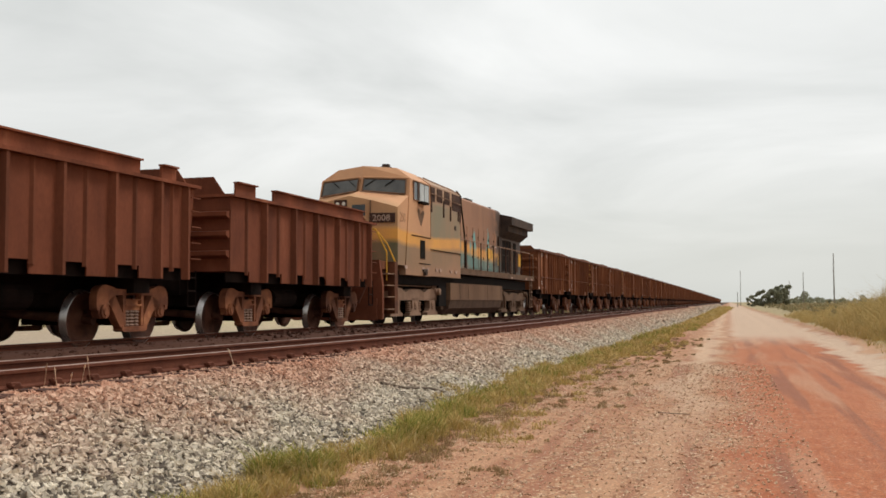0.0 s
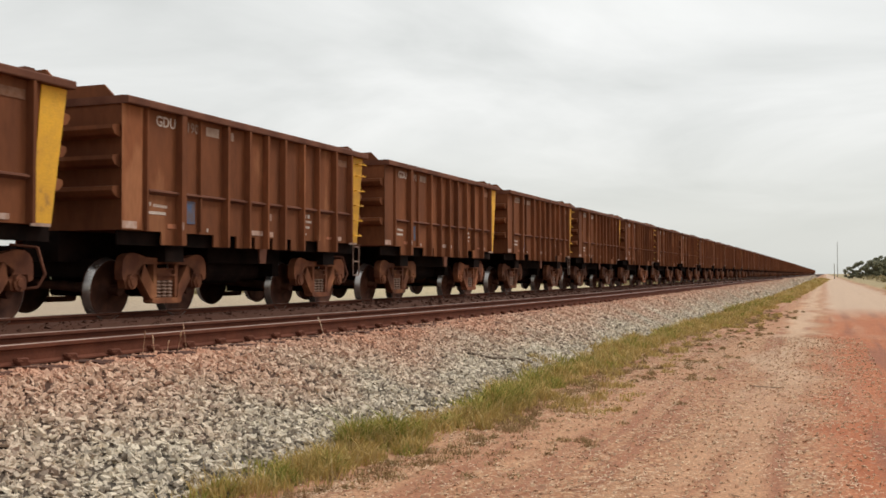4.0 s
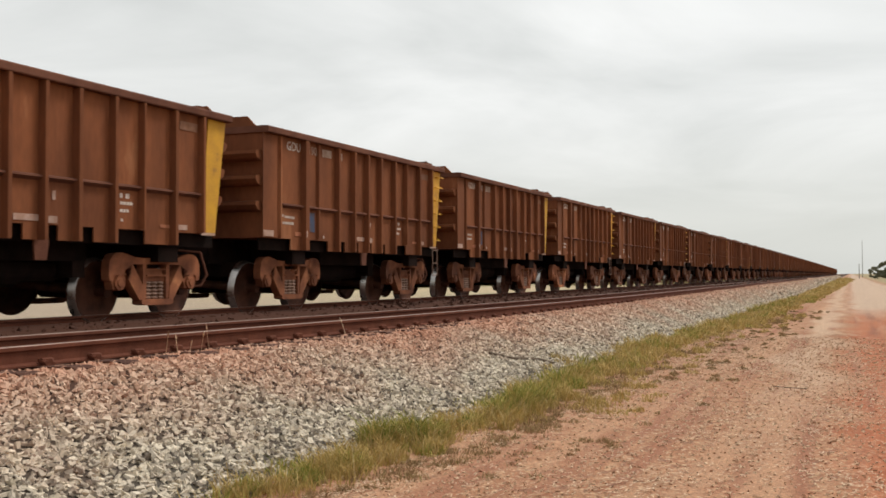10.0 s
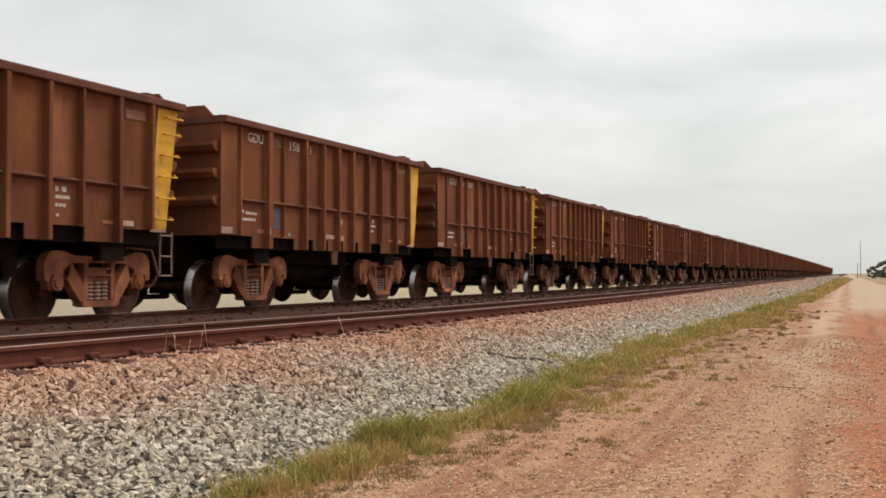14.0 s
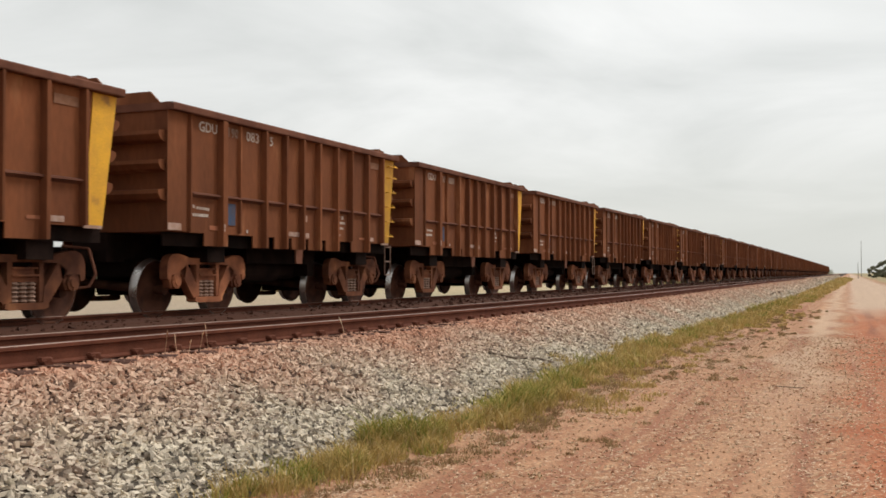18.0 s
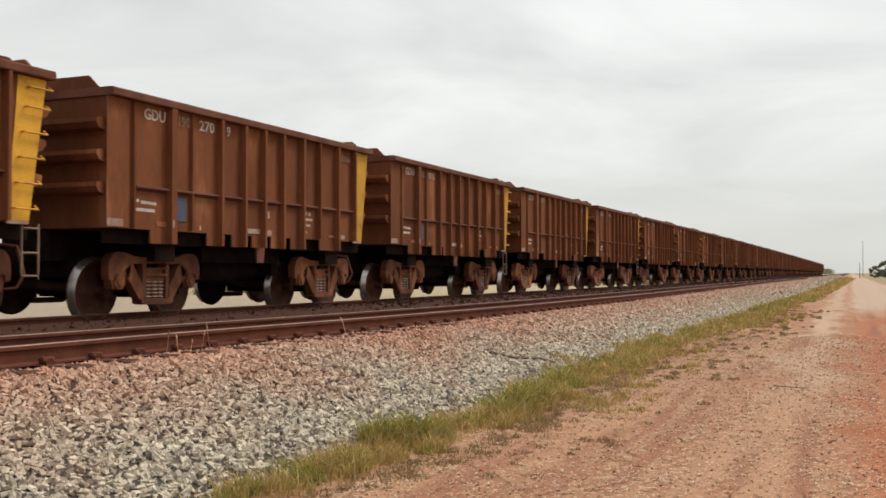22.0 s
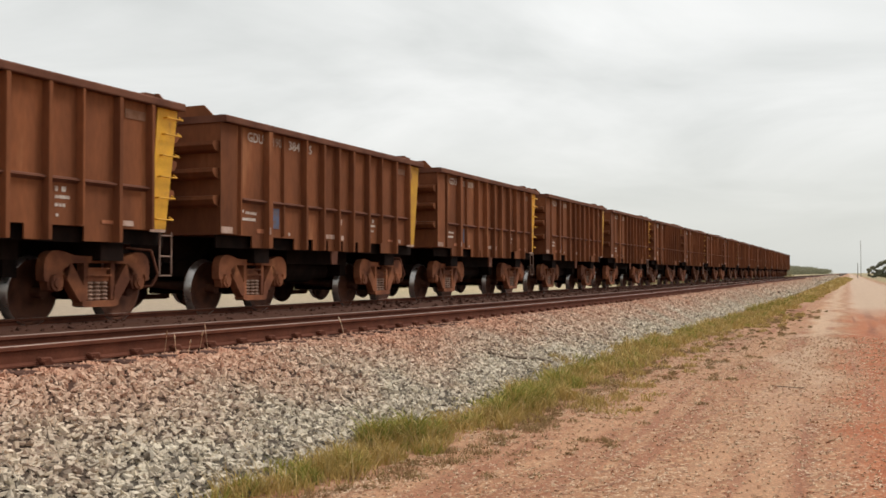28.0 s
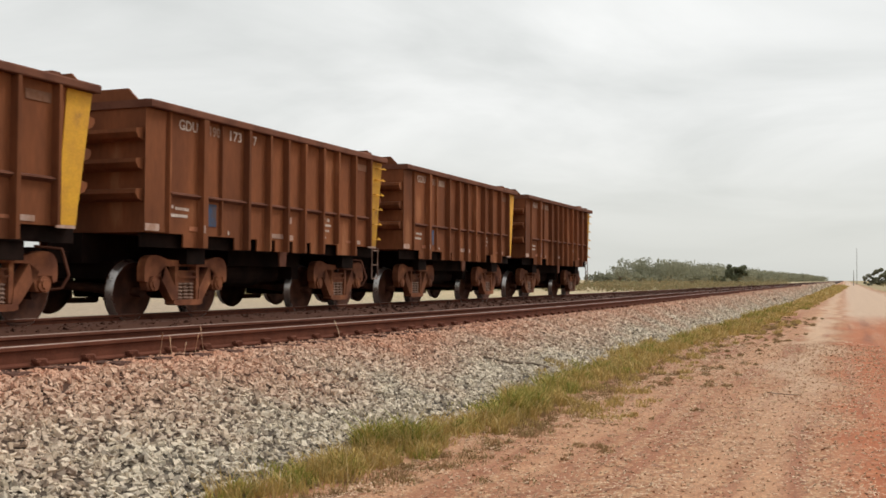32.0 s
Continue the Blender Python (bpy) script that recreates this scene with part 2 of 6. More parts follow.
def tube(bm, a, b, r0, r1=None, k=8):
    """A round bar from a to b."""
    a, b = Vector(a), Vector(b)
    r1 = r0 if r1 is None else r1
    q = (b - a).to_track_quat("Z", "Y")
    rings = [[bm.verts.new(c + q @ Vector((r * math.cos(i * math.tau / k), r * math.sin(i * math.tau / k), 0))) for i in range(k)] for c, r in ((a, r0), (b, r1))]
    for i in range(k):
        bm.faces.new((rings[0][i], rings[0][(i + 1) % k], rings[1][(i + 1) % k], rings[1][i]))
    bm.faces.new(rings[0][::-1])
    bm.faces.new(rings[1])


def lathe(bm, profile, k=24, axis="x"):
    """A closed profile of (along, radius) turned round the axis; returns rings of faces by profile step."""
    rings = []
    for a, r in profile:
        ring = []
        for i in range(k):
            c, s = r * math.cos(i * math.tau / k), r * math.sin(i * math.tau / k)
            ring.append(bm.verts.new({"x": (a, c, s), "y": (c, a, s), "z": (c, s, a)}[axis]))
        rings.append(ring)
    made = []
    for j in range(len(rings) - 1):
        made.append([bm.faces.new((rings[j][i], rings[j + 1][i], rings[j + 1][(i + 1) % k], rings[j][(i + 1) % k])) for i in range(k)])
    bm.faces.new(rings[0])
    bm.faces.new(rings[-1][::-1])
    return made


def mesh_of(name, bm, materials, bevel=0.0, smooth=False):
    if bevel:
        edges = [e for e in bm.edges if len(e.link_faces) == 2 and e.calc_face_angle(0) > 0.6]
        bmesh.ops.bevel(bm, geom=edges, offset=bevel, segments=1, affect="EDGES", clamp_overlap=True)
    bmesh.ops.recalc_face_normals(bm, faces=bm.faces[:])
    me = bpy.data.meshes.new(name)
    bm.to_mesh(me)
    bm.free()
    for m in materials if isinstance(materials, (list, tuple)) else [materials]:
        me.materials.append(m)
    if smooth:
        me.polygons.foreach_set("use_smooth", [True] * len(me.polygons))
    return me


def part(name, bm, material, parent, label="", bevel=0.0, smooth=False, at=None):
    ob = new(name, mesh_of(name, bm, material, bevel, smooth) if isinstance(bm, bmesh.types.BMesh) else bm)
    ob.parent = parent
    if at is not None:
        ob.matrix_basis = at
    return tagged(ob, label)


def boxes(name, items, material, parent, label="", bevel=0.0):
    bm = bmesh.new()
    for b in items:
        box(bm, *b)
    return part(name, bm, material, parent, label, bevel)


def raw_mesh(name, verts, faces_flat, sides, materials):
    """A mesh from arrays: corners, corner numbers face after face, and the number of sides of every face."""
    me = bpy.data.meshes.new(name)
    nf = len(faces_flat) // sides
    me.vertices.add(len(verts))
    me.vertices.foreach_set("co", np.asarray(verts, np.float32).ravel())
    me.loops.add(len(faces_flat))
    me.loops.foreach_set("vertex_index", np.asarray(faces_flat, np.int32))
    me.polygons.add(nf)
    me.polygons.foreach_set("loop_start", np.arange(0, nf * sides, sides, dtype=np.int32))
    me.polygons.foreach_set("loop_total", np.full(nf, sides, np.int32))
    me.polygons.foreach_set("use_smooth", np.zeros(nf, bool))
    me.update(calc_edges=True)
    for m in materials if isinstance(materials, (list, tuple)) else [materials]:
        me.materials.append(m)
    return me


rng = np.random.default_rng(7)

# ---- ground ----


def ground_height(x, y):
    """Level by the road, an embankment under the tracks, a field that falls away beyond."""
    z = np.zeros_like(x)
    bank = np.interp(x, [-17.5, -14.6, -13.2, -6.3, -4.3], [0, 0.48, 0.52, 0.52, 0.0])
    z = z + bank
    z = z - np.clip(-x - 45, 0, 75) * 0.0344
    z = z + np.interp(x, [3.6, 4.6, 8, 14], [0, 0.18, 0.35, 0.45])
    rut = 0.03 * np.exp(-((x - 0.45) / 0.35) ** 2) + 0.03 * np.exp(-((x - 2.3) / 0.35) ** 2)
    z = z - rut
    z = z + 0.012 * np.sin(x * 5.1 + y * 1.3) * np.sin(y * 2.3 - x) * (np.abs(x) < 8) * (y < 60)
    return z


def earth_material():
    m = bpy.data.materials.new("earth")
    m.use_nodes = True
    nt = m.node_tree
    n, ln = nt.nodes.new, nt.links.new
    bsdf = nt.nodes["Principled BSDF"]
    geo, sep = n("ShaderNodeNewGeometry"), n("ShaderNodeSeparateXYZ")
    ln(geo.outputs["Position"], sep.inputs[0])

    def noise_at(scale, detail=5, stretch=(1, 1, 1)):
        t, mp = n("ShaderNodeTexNoise"), n("ShaderNodeMapping")
        mp.inputs["Scale"].default_value = stretch
        ln(geo.outputs["Position"], mp.inputs["Vector"])
        ln(mp.outputs[0], t.inputs["Vector"])
        t.inputs["Scale"].default_value, t.inputs["Detail"].default_value = scale, detail
        return t.outputs["Fac"]

    def spread(value, lo, hi, a=0.0, b=1.0):
        r = n("ShaderNodeMapRange")
        r.interpolation_type = "SMOOTHSTEP"
        ln(value, r.inputs["Value"])
        for k, v in (("From Min", lo), ("From Max", hi), ("To Min", a), ("To Max", b)):
            r.inputs[k].default_value = v
        return r.outputs[0]

    def blend(f, a, b):
        x = n("ShaderNodeMix")
        x.data_type = "RGBA"
        ln(f, x.inputs["Factor"])
        for key, v in (("A", a), ("B", b)):
            if isinstance(v, tuple):
                x.inputs[key].default_value = (*v, 1)
            else:
                ln(v, x.inputs[key])
        return x.outputs["Result"]

    def maths(op, a, b):
        x = n("ShaderNodeMath")
        x.operation = op
        for i, v in enumerate((a, b)):
            if isinstance(v, (int, float)):
                x.inputs[i].default_value = v
            else:
                ln(v, x.inputs[i])
        return x.outputs[0]

    wob = maths("ADD", sep.outputs["X"], spread(noise_at(0.35), 0.25, 0.75, -0.4, 0.4))
    coarse, mid, fine = noise_at(0.6, 6, (1, 0.35, 1)), noise_at(4, 6, (1, 0.7, 1)), noise_at(45, 4)
    lines = noise_at(2.2, 4, (1, 0.035, 1))
    verge = blend(spread(mid, 0.35, 0.65), (0.325, 0.139, 0.068), (0.41, 0.208, 0.110))
    grit = noise_at(17, 5, (1, 0.6, 1))
    verge = blend(spread(grit, 0.50, 0.66, 0.0, 0.85), verge, (0.53, 0.345, 0.20))
    verge = blend(spread(noise_at(9, 5, (1, 0.5, 1)), 0.54, 0.68, 0.0, 0.8), verge, (0.215, 0.10, 0.057))
    verge = blend(spread(coarse, 0.55, 0.75), verge, (0.44, 0.24, 0.135))
    road = blend(spread(mid, 0.3, 0.7), (0.345, 0.098, 0.035), (0.40, 0.135, 0.053))
    road = blend(spread(grit, 0.54, 0.70, 0.0, 0.6), road, (0.50, 0.29, 0.18))
    road = blend(spread(coarse, 0.52, 0.72, 0.0, 0.8), road, (0.40, 0.185, 0.10))
    road = blend(spread(lines, 0.5, 0.62), road, (0.27, 0.095, 0.047))
    verge = blend(spread(lines, 0.50, 0.62, 0.0, 0.8), verge, (0.29, 0.112, 0.058))
    wide = noise_at(1.5, 5, (1, 0.05, 1))
    verge = blend(spread(wide, 0.50, 0.62, 0.0, 0.75), verge, (0.47, 0.26, 0.145))
    road = blend(spread(wide, 0.52, 0.64, 0.0, 0.7), road, (0.44, 0.225, 0.13))
    streak = maths("MULTIPLY", maths("MULTIPLY", spread(wob, -1.3, -0.9), spread(wob, -0.2, -0.6)), spread(sep.outputs["Y"], 9, 20))
    verge = blend(maths("MULTIPLY", streak, 0.7), verge, (0.53, 0.37, 0.25))
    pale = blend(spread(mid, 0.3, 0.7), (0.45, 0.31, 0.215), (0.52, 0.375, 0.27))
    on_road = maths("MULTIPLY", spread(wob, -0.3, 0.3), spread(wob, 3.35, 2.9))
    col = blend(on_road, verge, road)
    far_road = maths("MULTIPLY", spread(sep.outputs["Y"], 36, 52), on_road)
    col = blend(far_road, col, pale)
    edge = maths("MULTIPLY", spread(wob, 2.8, 3.2), spread(wob, 4.2, 3.7))
    col = blend(edge, col, pale)
    dry = blend(spread(noise_at(0.05, 6), 0.35, 0.65), (0.42, 0.32, 0.185), (0.36, 0.30, 0.165))
    dry = blend(spread(noise_at(0.7, 5), 0.45, 0.7), dry, (0.46, 0.36, 0.23))
    col = blend(spread(wob, 4.0, 5.2), col, blend(spread(noise_at(0.4, 5), 0.35, 0.65), (0.28, 0.215, 0.105), (0.34, 0.27, 0.14)))
    tan = blend(spread(mid, 0.3, 0.7), (0.32, 0.245, 0.17), (0.385, 0.295, 0.21))
    field = blend(spread(sep.outputs["Y"], 30, 90), tan, dry)
    col = blend(spread(sep.outputs["X"], -13.6, -15.0), col, field)
    speck = spread(fine, 0.32, 0.68, 0.68, 1.26)
    hsv = n("ShaderNodeHueSaturation")
    ln(col, hsv.inputs["Color"])
    ln(speck, hsv.inputs["Value"])
    ln(hsv.outputs["Color"], bsdf.inputs["Base Color"])
    bsdf.inputs["Roughness"].default_value = 0.95
    bp = n("ShaderNodeBump")
    bp.inputs["Strength"].default_value, bp.inputs["Distance"].default_value = 0.6, 0.02
    ln(maths("ADD", fine, mid), bp.inputs["Height"])
    ln(bp.outputs[0], bsdf.inputs["Normal"])
    return m


def build_ground():
    xs = np.unique(np.concatenate([np.linspace(-9, 8, 110), np.linspace(-60, 60, 60), -np.geomspace(60, 2600, 24), np.geomspace(60, 2600, 24)]))
    ys = np.unique(np.concatenate([np.linspace(-6, 40, 150), np.linspace(-60, 120, 60), np.geomspace(120, 4200, 40), -np.geomspace(60, 1500, 10)]))
    gx, gy = np.meshgrid(xs, ys)
    verts = np.stack([gx.ravel(), gy.ravel(), ground_height(gx, gy).ravel()], 1)
    w = len(xs)
    a = (np.arange(len(ys) - 1)[:, None] * w + np.arange(w - 1)[None]).ravel()
    quads = np.stack([a, a + 1, a + w + 1, a + w], 1).ravel()
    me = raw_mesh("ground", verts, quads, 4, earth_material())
    me.polygons.foreach_set("use_smooth", [True] * len(me.polygons))
    return tagged(new("ground", me), "red dirt road and dry grassland beside a railway", "ground", kind="structure")


ground = build_ground()


DIP_Y = [6.7, 10.4, 14.3, 19.7, 30, 47, 76, 120, 400]
DIP = [0, 0.012, 0.031, 0.047, 0.051, 0.01, -0.035, -0.03, 0]


def dip(y):
    """How far the near track sags below the train's track along the line."""
    return np.interp(y, DIP_Y, DIP)


BED_X = [-15.15, -13.35, -13.15, -10.8, -10.63, -9.9, -9.1, -8.5, -6.25, -6.0, -4.15]
BED_Z = [0.5, 0.72, 0.735, 0.735, 0.86, 0.85, 0.76, 0.735, 0.735, 0.715, 0.0]


def bed_height(x, y=0.0):
    """The ballast's height; its crown follows the bend of the line, its foot only in part."""
    d = drift(y)
    x = np.where(x - d <= -6.0, x - d, (x + 1.27 * d) / (1 - 0.378 * d))
    return np.interp(x, BED_X, BED_Z) - dip(y) * np.interp(x, [-10.0, -8.9, -6.0, -4.15], [0, 1, 1, 0])


def bed_place(x, y):
    return x + drift(y) * np.interp(x, [-6.0, -4.15], [1, 0.3])


def build_bed():
    bm = bmesh.new()
    xs = [-15.5, *BED_X[:-1], -5.4, -4.8, -4.15, -3.9]
    rows = []
    for y in (-1200, -60, 0, 7, 11, 15, 20, 30, 40, 50, 65, 80, 100, 126, 200, 300, 400, 800, 2500):
        rows.append([bm.verts.new((bed_place(x, y), y, float(bed_height(bed_place(x, y), y)) if -15.2 <= x <= -4.15 else -0.1)) for x in xs])
    for a, b in zip(rows, rows[1:]):
        for i in range(len(xs) - 1):
            bm.faces.new((a[i], a[i + 1], b[i + 1], b[i]))
    return tagged(new("ballast", mesh_of("ballast", bm, M_BED)), "crushed grey ballast stained red with ore dust", "ballast", kind="structure")


ballast = build_bed()

CRAG_V = np.array([(x, y, z) for z in (-1, 1) for y in (-1, 1) for x in (-1, 1)], float)
CRAG_F = np.array([(0, 2, 3), (0, 3, 1), (4, 5, 7), (4, 7, 6), (0, 1, 5), (0, 5, 4), (2, 6, 7), (2, 7, 3), (0, 4, 6), (0, 6, 2), (1, 3, 7), (1, 7, 5)])


def stones(x, y, z, size, seed):
    """Angular stones at the places given, as corners and faces of one mesh."""
    r = np.random.default_rng(seed)
    k = len(x)
    q = r.normal(size=(k, 4)) * np.array([1.0, 0.36, 0.36, 1.0])
    q /= np.linalg.norm(q, axis=1)[:, None]
    w, a, b, c = q.T
    rot = np.stack([1 - 2 * (b * b + c * c), 2 * (a * b - c * w), 2 * (a * c + b * w), 2 * (a * b + c * w), 1 - 2 * (a * a + c * c), 2 * (b * c - a * w),
                    2 * (a * c - b * w), 2 * (b * c + a * w), 1 - 2 * (a * a + b * b)], 1).reshape(k, 3, 3)
    v = CRAG_V[None] * (1 + r.uniform(-0.5, 0.5, (k, 8, 3))) * np.stack([r.uniform(0.75, 1.25, k), r.uniform(0.5, 0.9, k), r.uniform(0.28, 0.55, k)], 1)[:, None]
    v = np.einsum("kij,knj->kni", rot, v) * size[:, None, None] * 0.82
    v += np.stack([x, y, z], 1)[:, None]
    f = (CRAG_F[None] + (np.arange(k) * 8)[:, None, None]).reshape(-1)
    return v.reshape(-1, 3), f


def scatter_ballast():
    shoulder, between = [], []
    for y0, y1, per, size in ((3.5, 9, 860, 0.0245), (9, 16, 640, 0.0265), (16, 30, 330, 0.036), (30, 60, 200, 0.046), (60, 130, 60, 0.08), (130, 420, 8, 0.2), (-5, 3.5, 100, 0.06)):
        k = int((y1 - y0) * 2.6 * per)
        shoulder.append((rng.uniform(-6.55, -3.95, k), rng.uniform(y0, y1, k), size))
    for y0, y1, per, size in ((-4, 4, 40, 0.06), (4, 20, 100, 0.042), (20, 60, 36, 0.07), (60, 300, 6, 0.16)):
        k = int((y1 - y0) * 4.6 * per)
        between.append((rng.uniform(-10.55, -6.75, k), rng.uniform(y0, y1, k), size))
    for name, groups, material, seed in (("loose_stones", shoulder, M_STONE, 20), ("stained_stones", between, M_SPILL, 50)):
        vs, fs, base = [], [], 0
        for x, y, size in groups:
            seed += 1
            size = size * rng.uniform(0.55, 1.45, len(x))
            keep = rng.uniform(size=len(x)) > np.clip((x + 4.5) / 0.5, 0, 1) * 0.75
            x, y, size = x[keep], y[keep], size[keep]
            extra = np.clip(size - 0.06, 0, 1)
            sink = np.where(x < -6.7, 0.05 + 0.5 * extra, np.where(x < -5.7, 0.6 * extra, 0))
            x = bed_place(x, y)
            v, f = stones(x, y, np.maximum(bed_height(x, y), 0.0) + size * 0.25 - sink, size, seed)
            vs.append(v)
            fs.append(f + base)
            base += len(v)
        ob = part(name, raw_mesh(name, np.concatenate(vs), np.concatenate(fs), 3, material), None, ballast)
        tagged(ob, kind="stuff")
    shapes = []
    for i in range(8):
        v, f = stones(np.zeros(1), np.zeros(1), np.zeros(1), np.ones(1), 100 + i)
        shapes.append(raw_mesh("stone", v, f, 3, M_STONE))
    for i in range(280):
        x, y, s = rng.uniform(-6.3, -4.2), rng.uniform(5.5, 10.5), rng.uniform(0.026, 0.042)
        x = float(bed_place(x, y))
        ob = part("stone", shapes[i % 8], None, ballast)
        ob.matrix_basis = Matrix.Translation((x, y, float(bed_height(np.array(x), y)) + s * 0.55)) @ Euler(rng.uniform(0, 6.28, 3)).to_matrix().to_4x4() @ Matrix.Diagonal((s, s, s, 1))


# ---- tracks ----


RAIL_STATIONS = [-1150, -60, 0, 6, 8, 10, 12, 14, 17, 20, 24, 28, 33, 40, 47, 50, 54, 62, 70, 80, 93, 108, 126, 160, 200, 250, 300, 400, 2600]


def rail_mesh(name, sag):
    """A flat-bottomed rail swept along the line, which sags with the near track."""
    head = ((-0.03, 0), (0.03, 0), (0.036, -0.006), (0.036, -0.038), (0.009, -0.052), (0.009, -0.148), (0.07, -0.165), (0.07, -0.18), (-0.07, -0.18), (-0.07, -0.165), (-0.009, -0.148), (-0.009, -0.052), (-0.036, -0.038), (-0.036, -0.006))
    bm = bmesh.new()
    rings = [[bm.verts.new((x + float(drift(y)), y, z - sag * float(dip(y)))) for x, z in head] for y in RAIL_STATIONS]
    k = len(head)
    for a, b in zip(rings, rings[1:]):
        for i in range(k):
            f = bm.faces.new((a[i], a[(i + 1) % k], b[(i + 1) % k], b[i]))
            f.material_index = 1 if i in (0, 1, 13) else 0
    bm.faces.new(rings[0])
    bm.faces.new(rings[-1][::-1])
    return mesh_of(name, bm, [M_RAIL, M_RAILTOP])


def clip_mesh():
    """A rail clip caked in ore dust: base, bent bar and the lump of dirt on it."""
    bm = bmesh.new()
    box(bm, 0.03, 0.13, -0.055, 0.055, -0.185, -0.155)
    tube(bm, (0.08, -0.06, -0.145), (0.08, 0.06, -0.145), 0.03, k=8)
    tube(bm, (0.045, -0.045, -0.13), (0.13, -0.045, -0.16), 0.022, k=7)
    made = bmesh.ops.create_icosphere(bm, subdivisions=1, radius=0.055)["verts"]
    for v in made:
        v.co = Vector((0.085 + v.co.x * 1.1, v.co.y * 1.25 + 0.01, -0.15 + v.co.z * 0.8)) + Vector((math.sin(v.co.y * 90), math.cos(v.co.x * 70), math.sin(v.co.z * 80))) * 0.006
    return mesh_of("rail_clip", bm, M_RAIL)


def build_track(x, half_gauge, tilt, sag, label, count, y_start, clips):
    track = tagged(new("railway_track"), label, "railway track", group="railway tracks")
    track.matrix_basis = pose(x, 0, ZR)
    rail = rail_mesh("rail", sag)
    for s in (-1, 1):
        part("rail", rail, None, track, "rusty steel rail with worn head", at=pose(s * half_gauge, 0, tilt if s < 0 else 0))
    bm = bmesh.new()
    prism(bm, ((-1.35, -0.42), (-1.35, -0.2), (-1.30, -0.182), (-0.5, -0.182), (-0.4, -0.215), (0.4, -0.215), (0.5, -0.182), (1.30, -0.182), (1.35, -0.2), (1.35, -0.42)), -0.12, 0.12, "y")
    sleeper, clip = mesh_of("sleeper", bm, M_SLEEPER, 0.01), clip_mesh()
    lean = math.degrees(math.atan2(-tilt, 2 * half_gauge))
    for i in range(count):
        y = y_start + i * 0.6
        ob = part("sleeper", sleeper, None, track, at=pose(float(drift(y)), y, tilt * 0.5 - sag * float(dip(y)), 0, -lean, heading(y)))
        if clips:
            part("rail_clip", clip, None, ob, at=pose(half_gauge, 0, -tilt * 0.01))
    return track


build_track(X_NEAR, 0.835, -0.035, 1.0, "empty railway track on concrete sleepers in dusty ballast", 110, 3.35, True)
build_track(X_FAR + AXLE_X, 0.835, CANT, 0.0, "railway track carrying the ore train", 60, 6.2, False)
scatter_ballast()

# ---- ore wagons ----
PITCH, WAGONS = 9.27, 104


def wheelset_mesh(name, disc):
    bm = bmesh.new()
    for s in (-1, 1):
        prof = [(0.74, 0.09), (0.755, 0.20), (0.79, 0.37), (0.765, 0.395), (0.752, 0.47), (0.762, 0.508), (0.782, 0.508), (0.797, 0.487), (0.892, 0.478), (0.898, 0.465), (0.892, 0.425), (0.862, 0.405), (0.85, 0.30), (0.845, 0.18), (0.885, 0.14), (0.905, 0.09)]
        made = lathe(bm, [(s * a, r) for a, r in prof], 36)
        for j in (6, 7, 8):
            for f in made[j]:
                f.material_index = 1
        for ring in made:
            for f in ring:
                f.smooth = True
    tube(bm, (-1.10, 0, 0), (1.10, 0, 0), 0.08, k=12)
    return mesh_of(name, bm, [disc, M_TREAD])


def side_frame_mesh():
    """A cast bogie side: round-shouldered top member over the axle boxes, sloping struts, spring opening and seat."""
    bm = bmesh.new()
    x0, x1 = -0.075, 0.075
    half = ((0.0, 0.875), (0.30, 0.872), (0.55, 0.882), (0.72, 0.925), (0.86, 0.948), (0.98, 0.94), (1.07, 0.90), (1.125, 0.83), (1.152, 0.74), (1.155, 0.60), (1.14, 0.52), (1.06, 0.50), (1.045, 0.60), (0.74, 0.60), (0.70, 0.52), (0.665, 0.58), (0.62, 0.765), (0.0, 0.775))
    prism(bm, half + tuple((-a, b) for a, b in half[::-1] if a > 0), x0, x1)
    for s in (-1, 1):
        # sloping strut, upright column
        prism(bm, [(s * a, b) for a, b in ((0.80, 0.66), (0.60, 0.775), (0.335, 0.42), (0.31, 0.24), (0.30, 0.165), (0.38, 0.165), (0.47, 0.25))], x0, x1)
        prism(bm, [(s * a, b) for a, b in ((0.335, 0.775), (0.25, 0.775), (0.25, 0.22), (0.335, 0.24))], x0 + 0.008, x1 - 0.012)
        # axle box: saddle, round end cap with bolts
        prism(bm, [(s * 0.90 + a, b) for a, b in ((-0.15, 0.62), (-0.165, 0.50), (-0.13, 0.38), (0.13, 0.38), (0.165, 0.50), (0.15, 0.62))], x0 - 0.02, x1 - 0.03)
        tube(bm, (-0.04, s * 0.90, 0.482), (0.085, s * 0.90, 0.482), 0.125, 0.118, 16)
        tube(bm, (0.085, s * 0.90, 0.482), (0.105, s * 0.90, 0.482), 0.075, 0.065, 12)
        for k in range(3):
            a = k * math.tau / 3 + 0.5
            tube(bm, (0.085, s * 0.90 + 0.092 * math.cos(a), 0.482 + 0.092 * math.sin(a)), (0.10, s * 0.90 + 0.092 * math.cos(a), 0.482 + 0.092 * math.sin(a)), 0.02, k=6)
    prism(bm, ((-0.40, 0.145), (-0.40, 0.215), (0.40, 0.215), (0.40, 0.145), (0.32, 0.12), (-0.32, 0.12)), x0 - 0.02, x1 + 0.02)
    for vert in bm.verts:
        vert.co.y, vert.co.z = vert.co.y * 0.965, 0.53 + (vert.co.z - 0.53) * 0.975
    return mesh_of("side_frame", bm, M_CAST, 0.012)


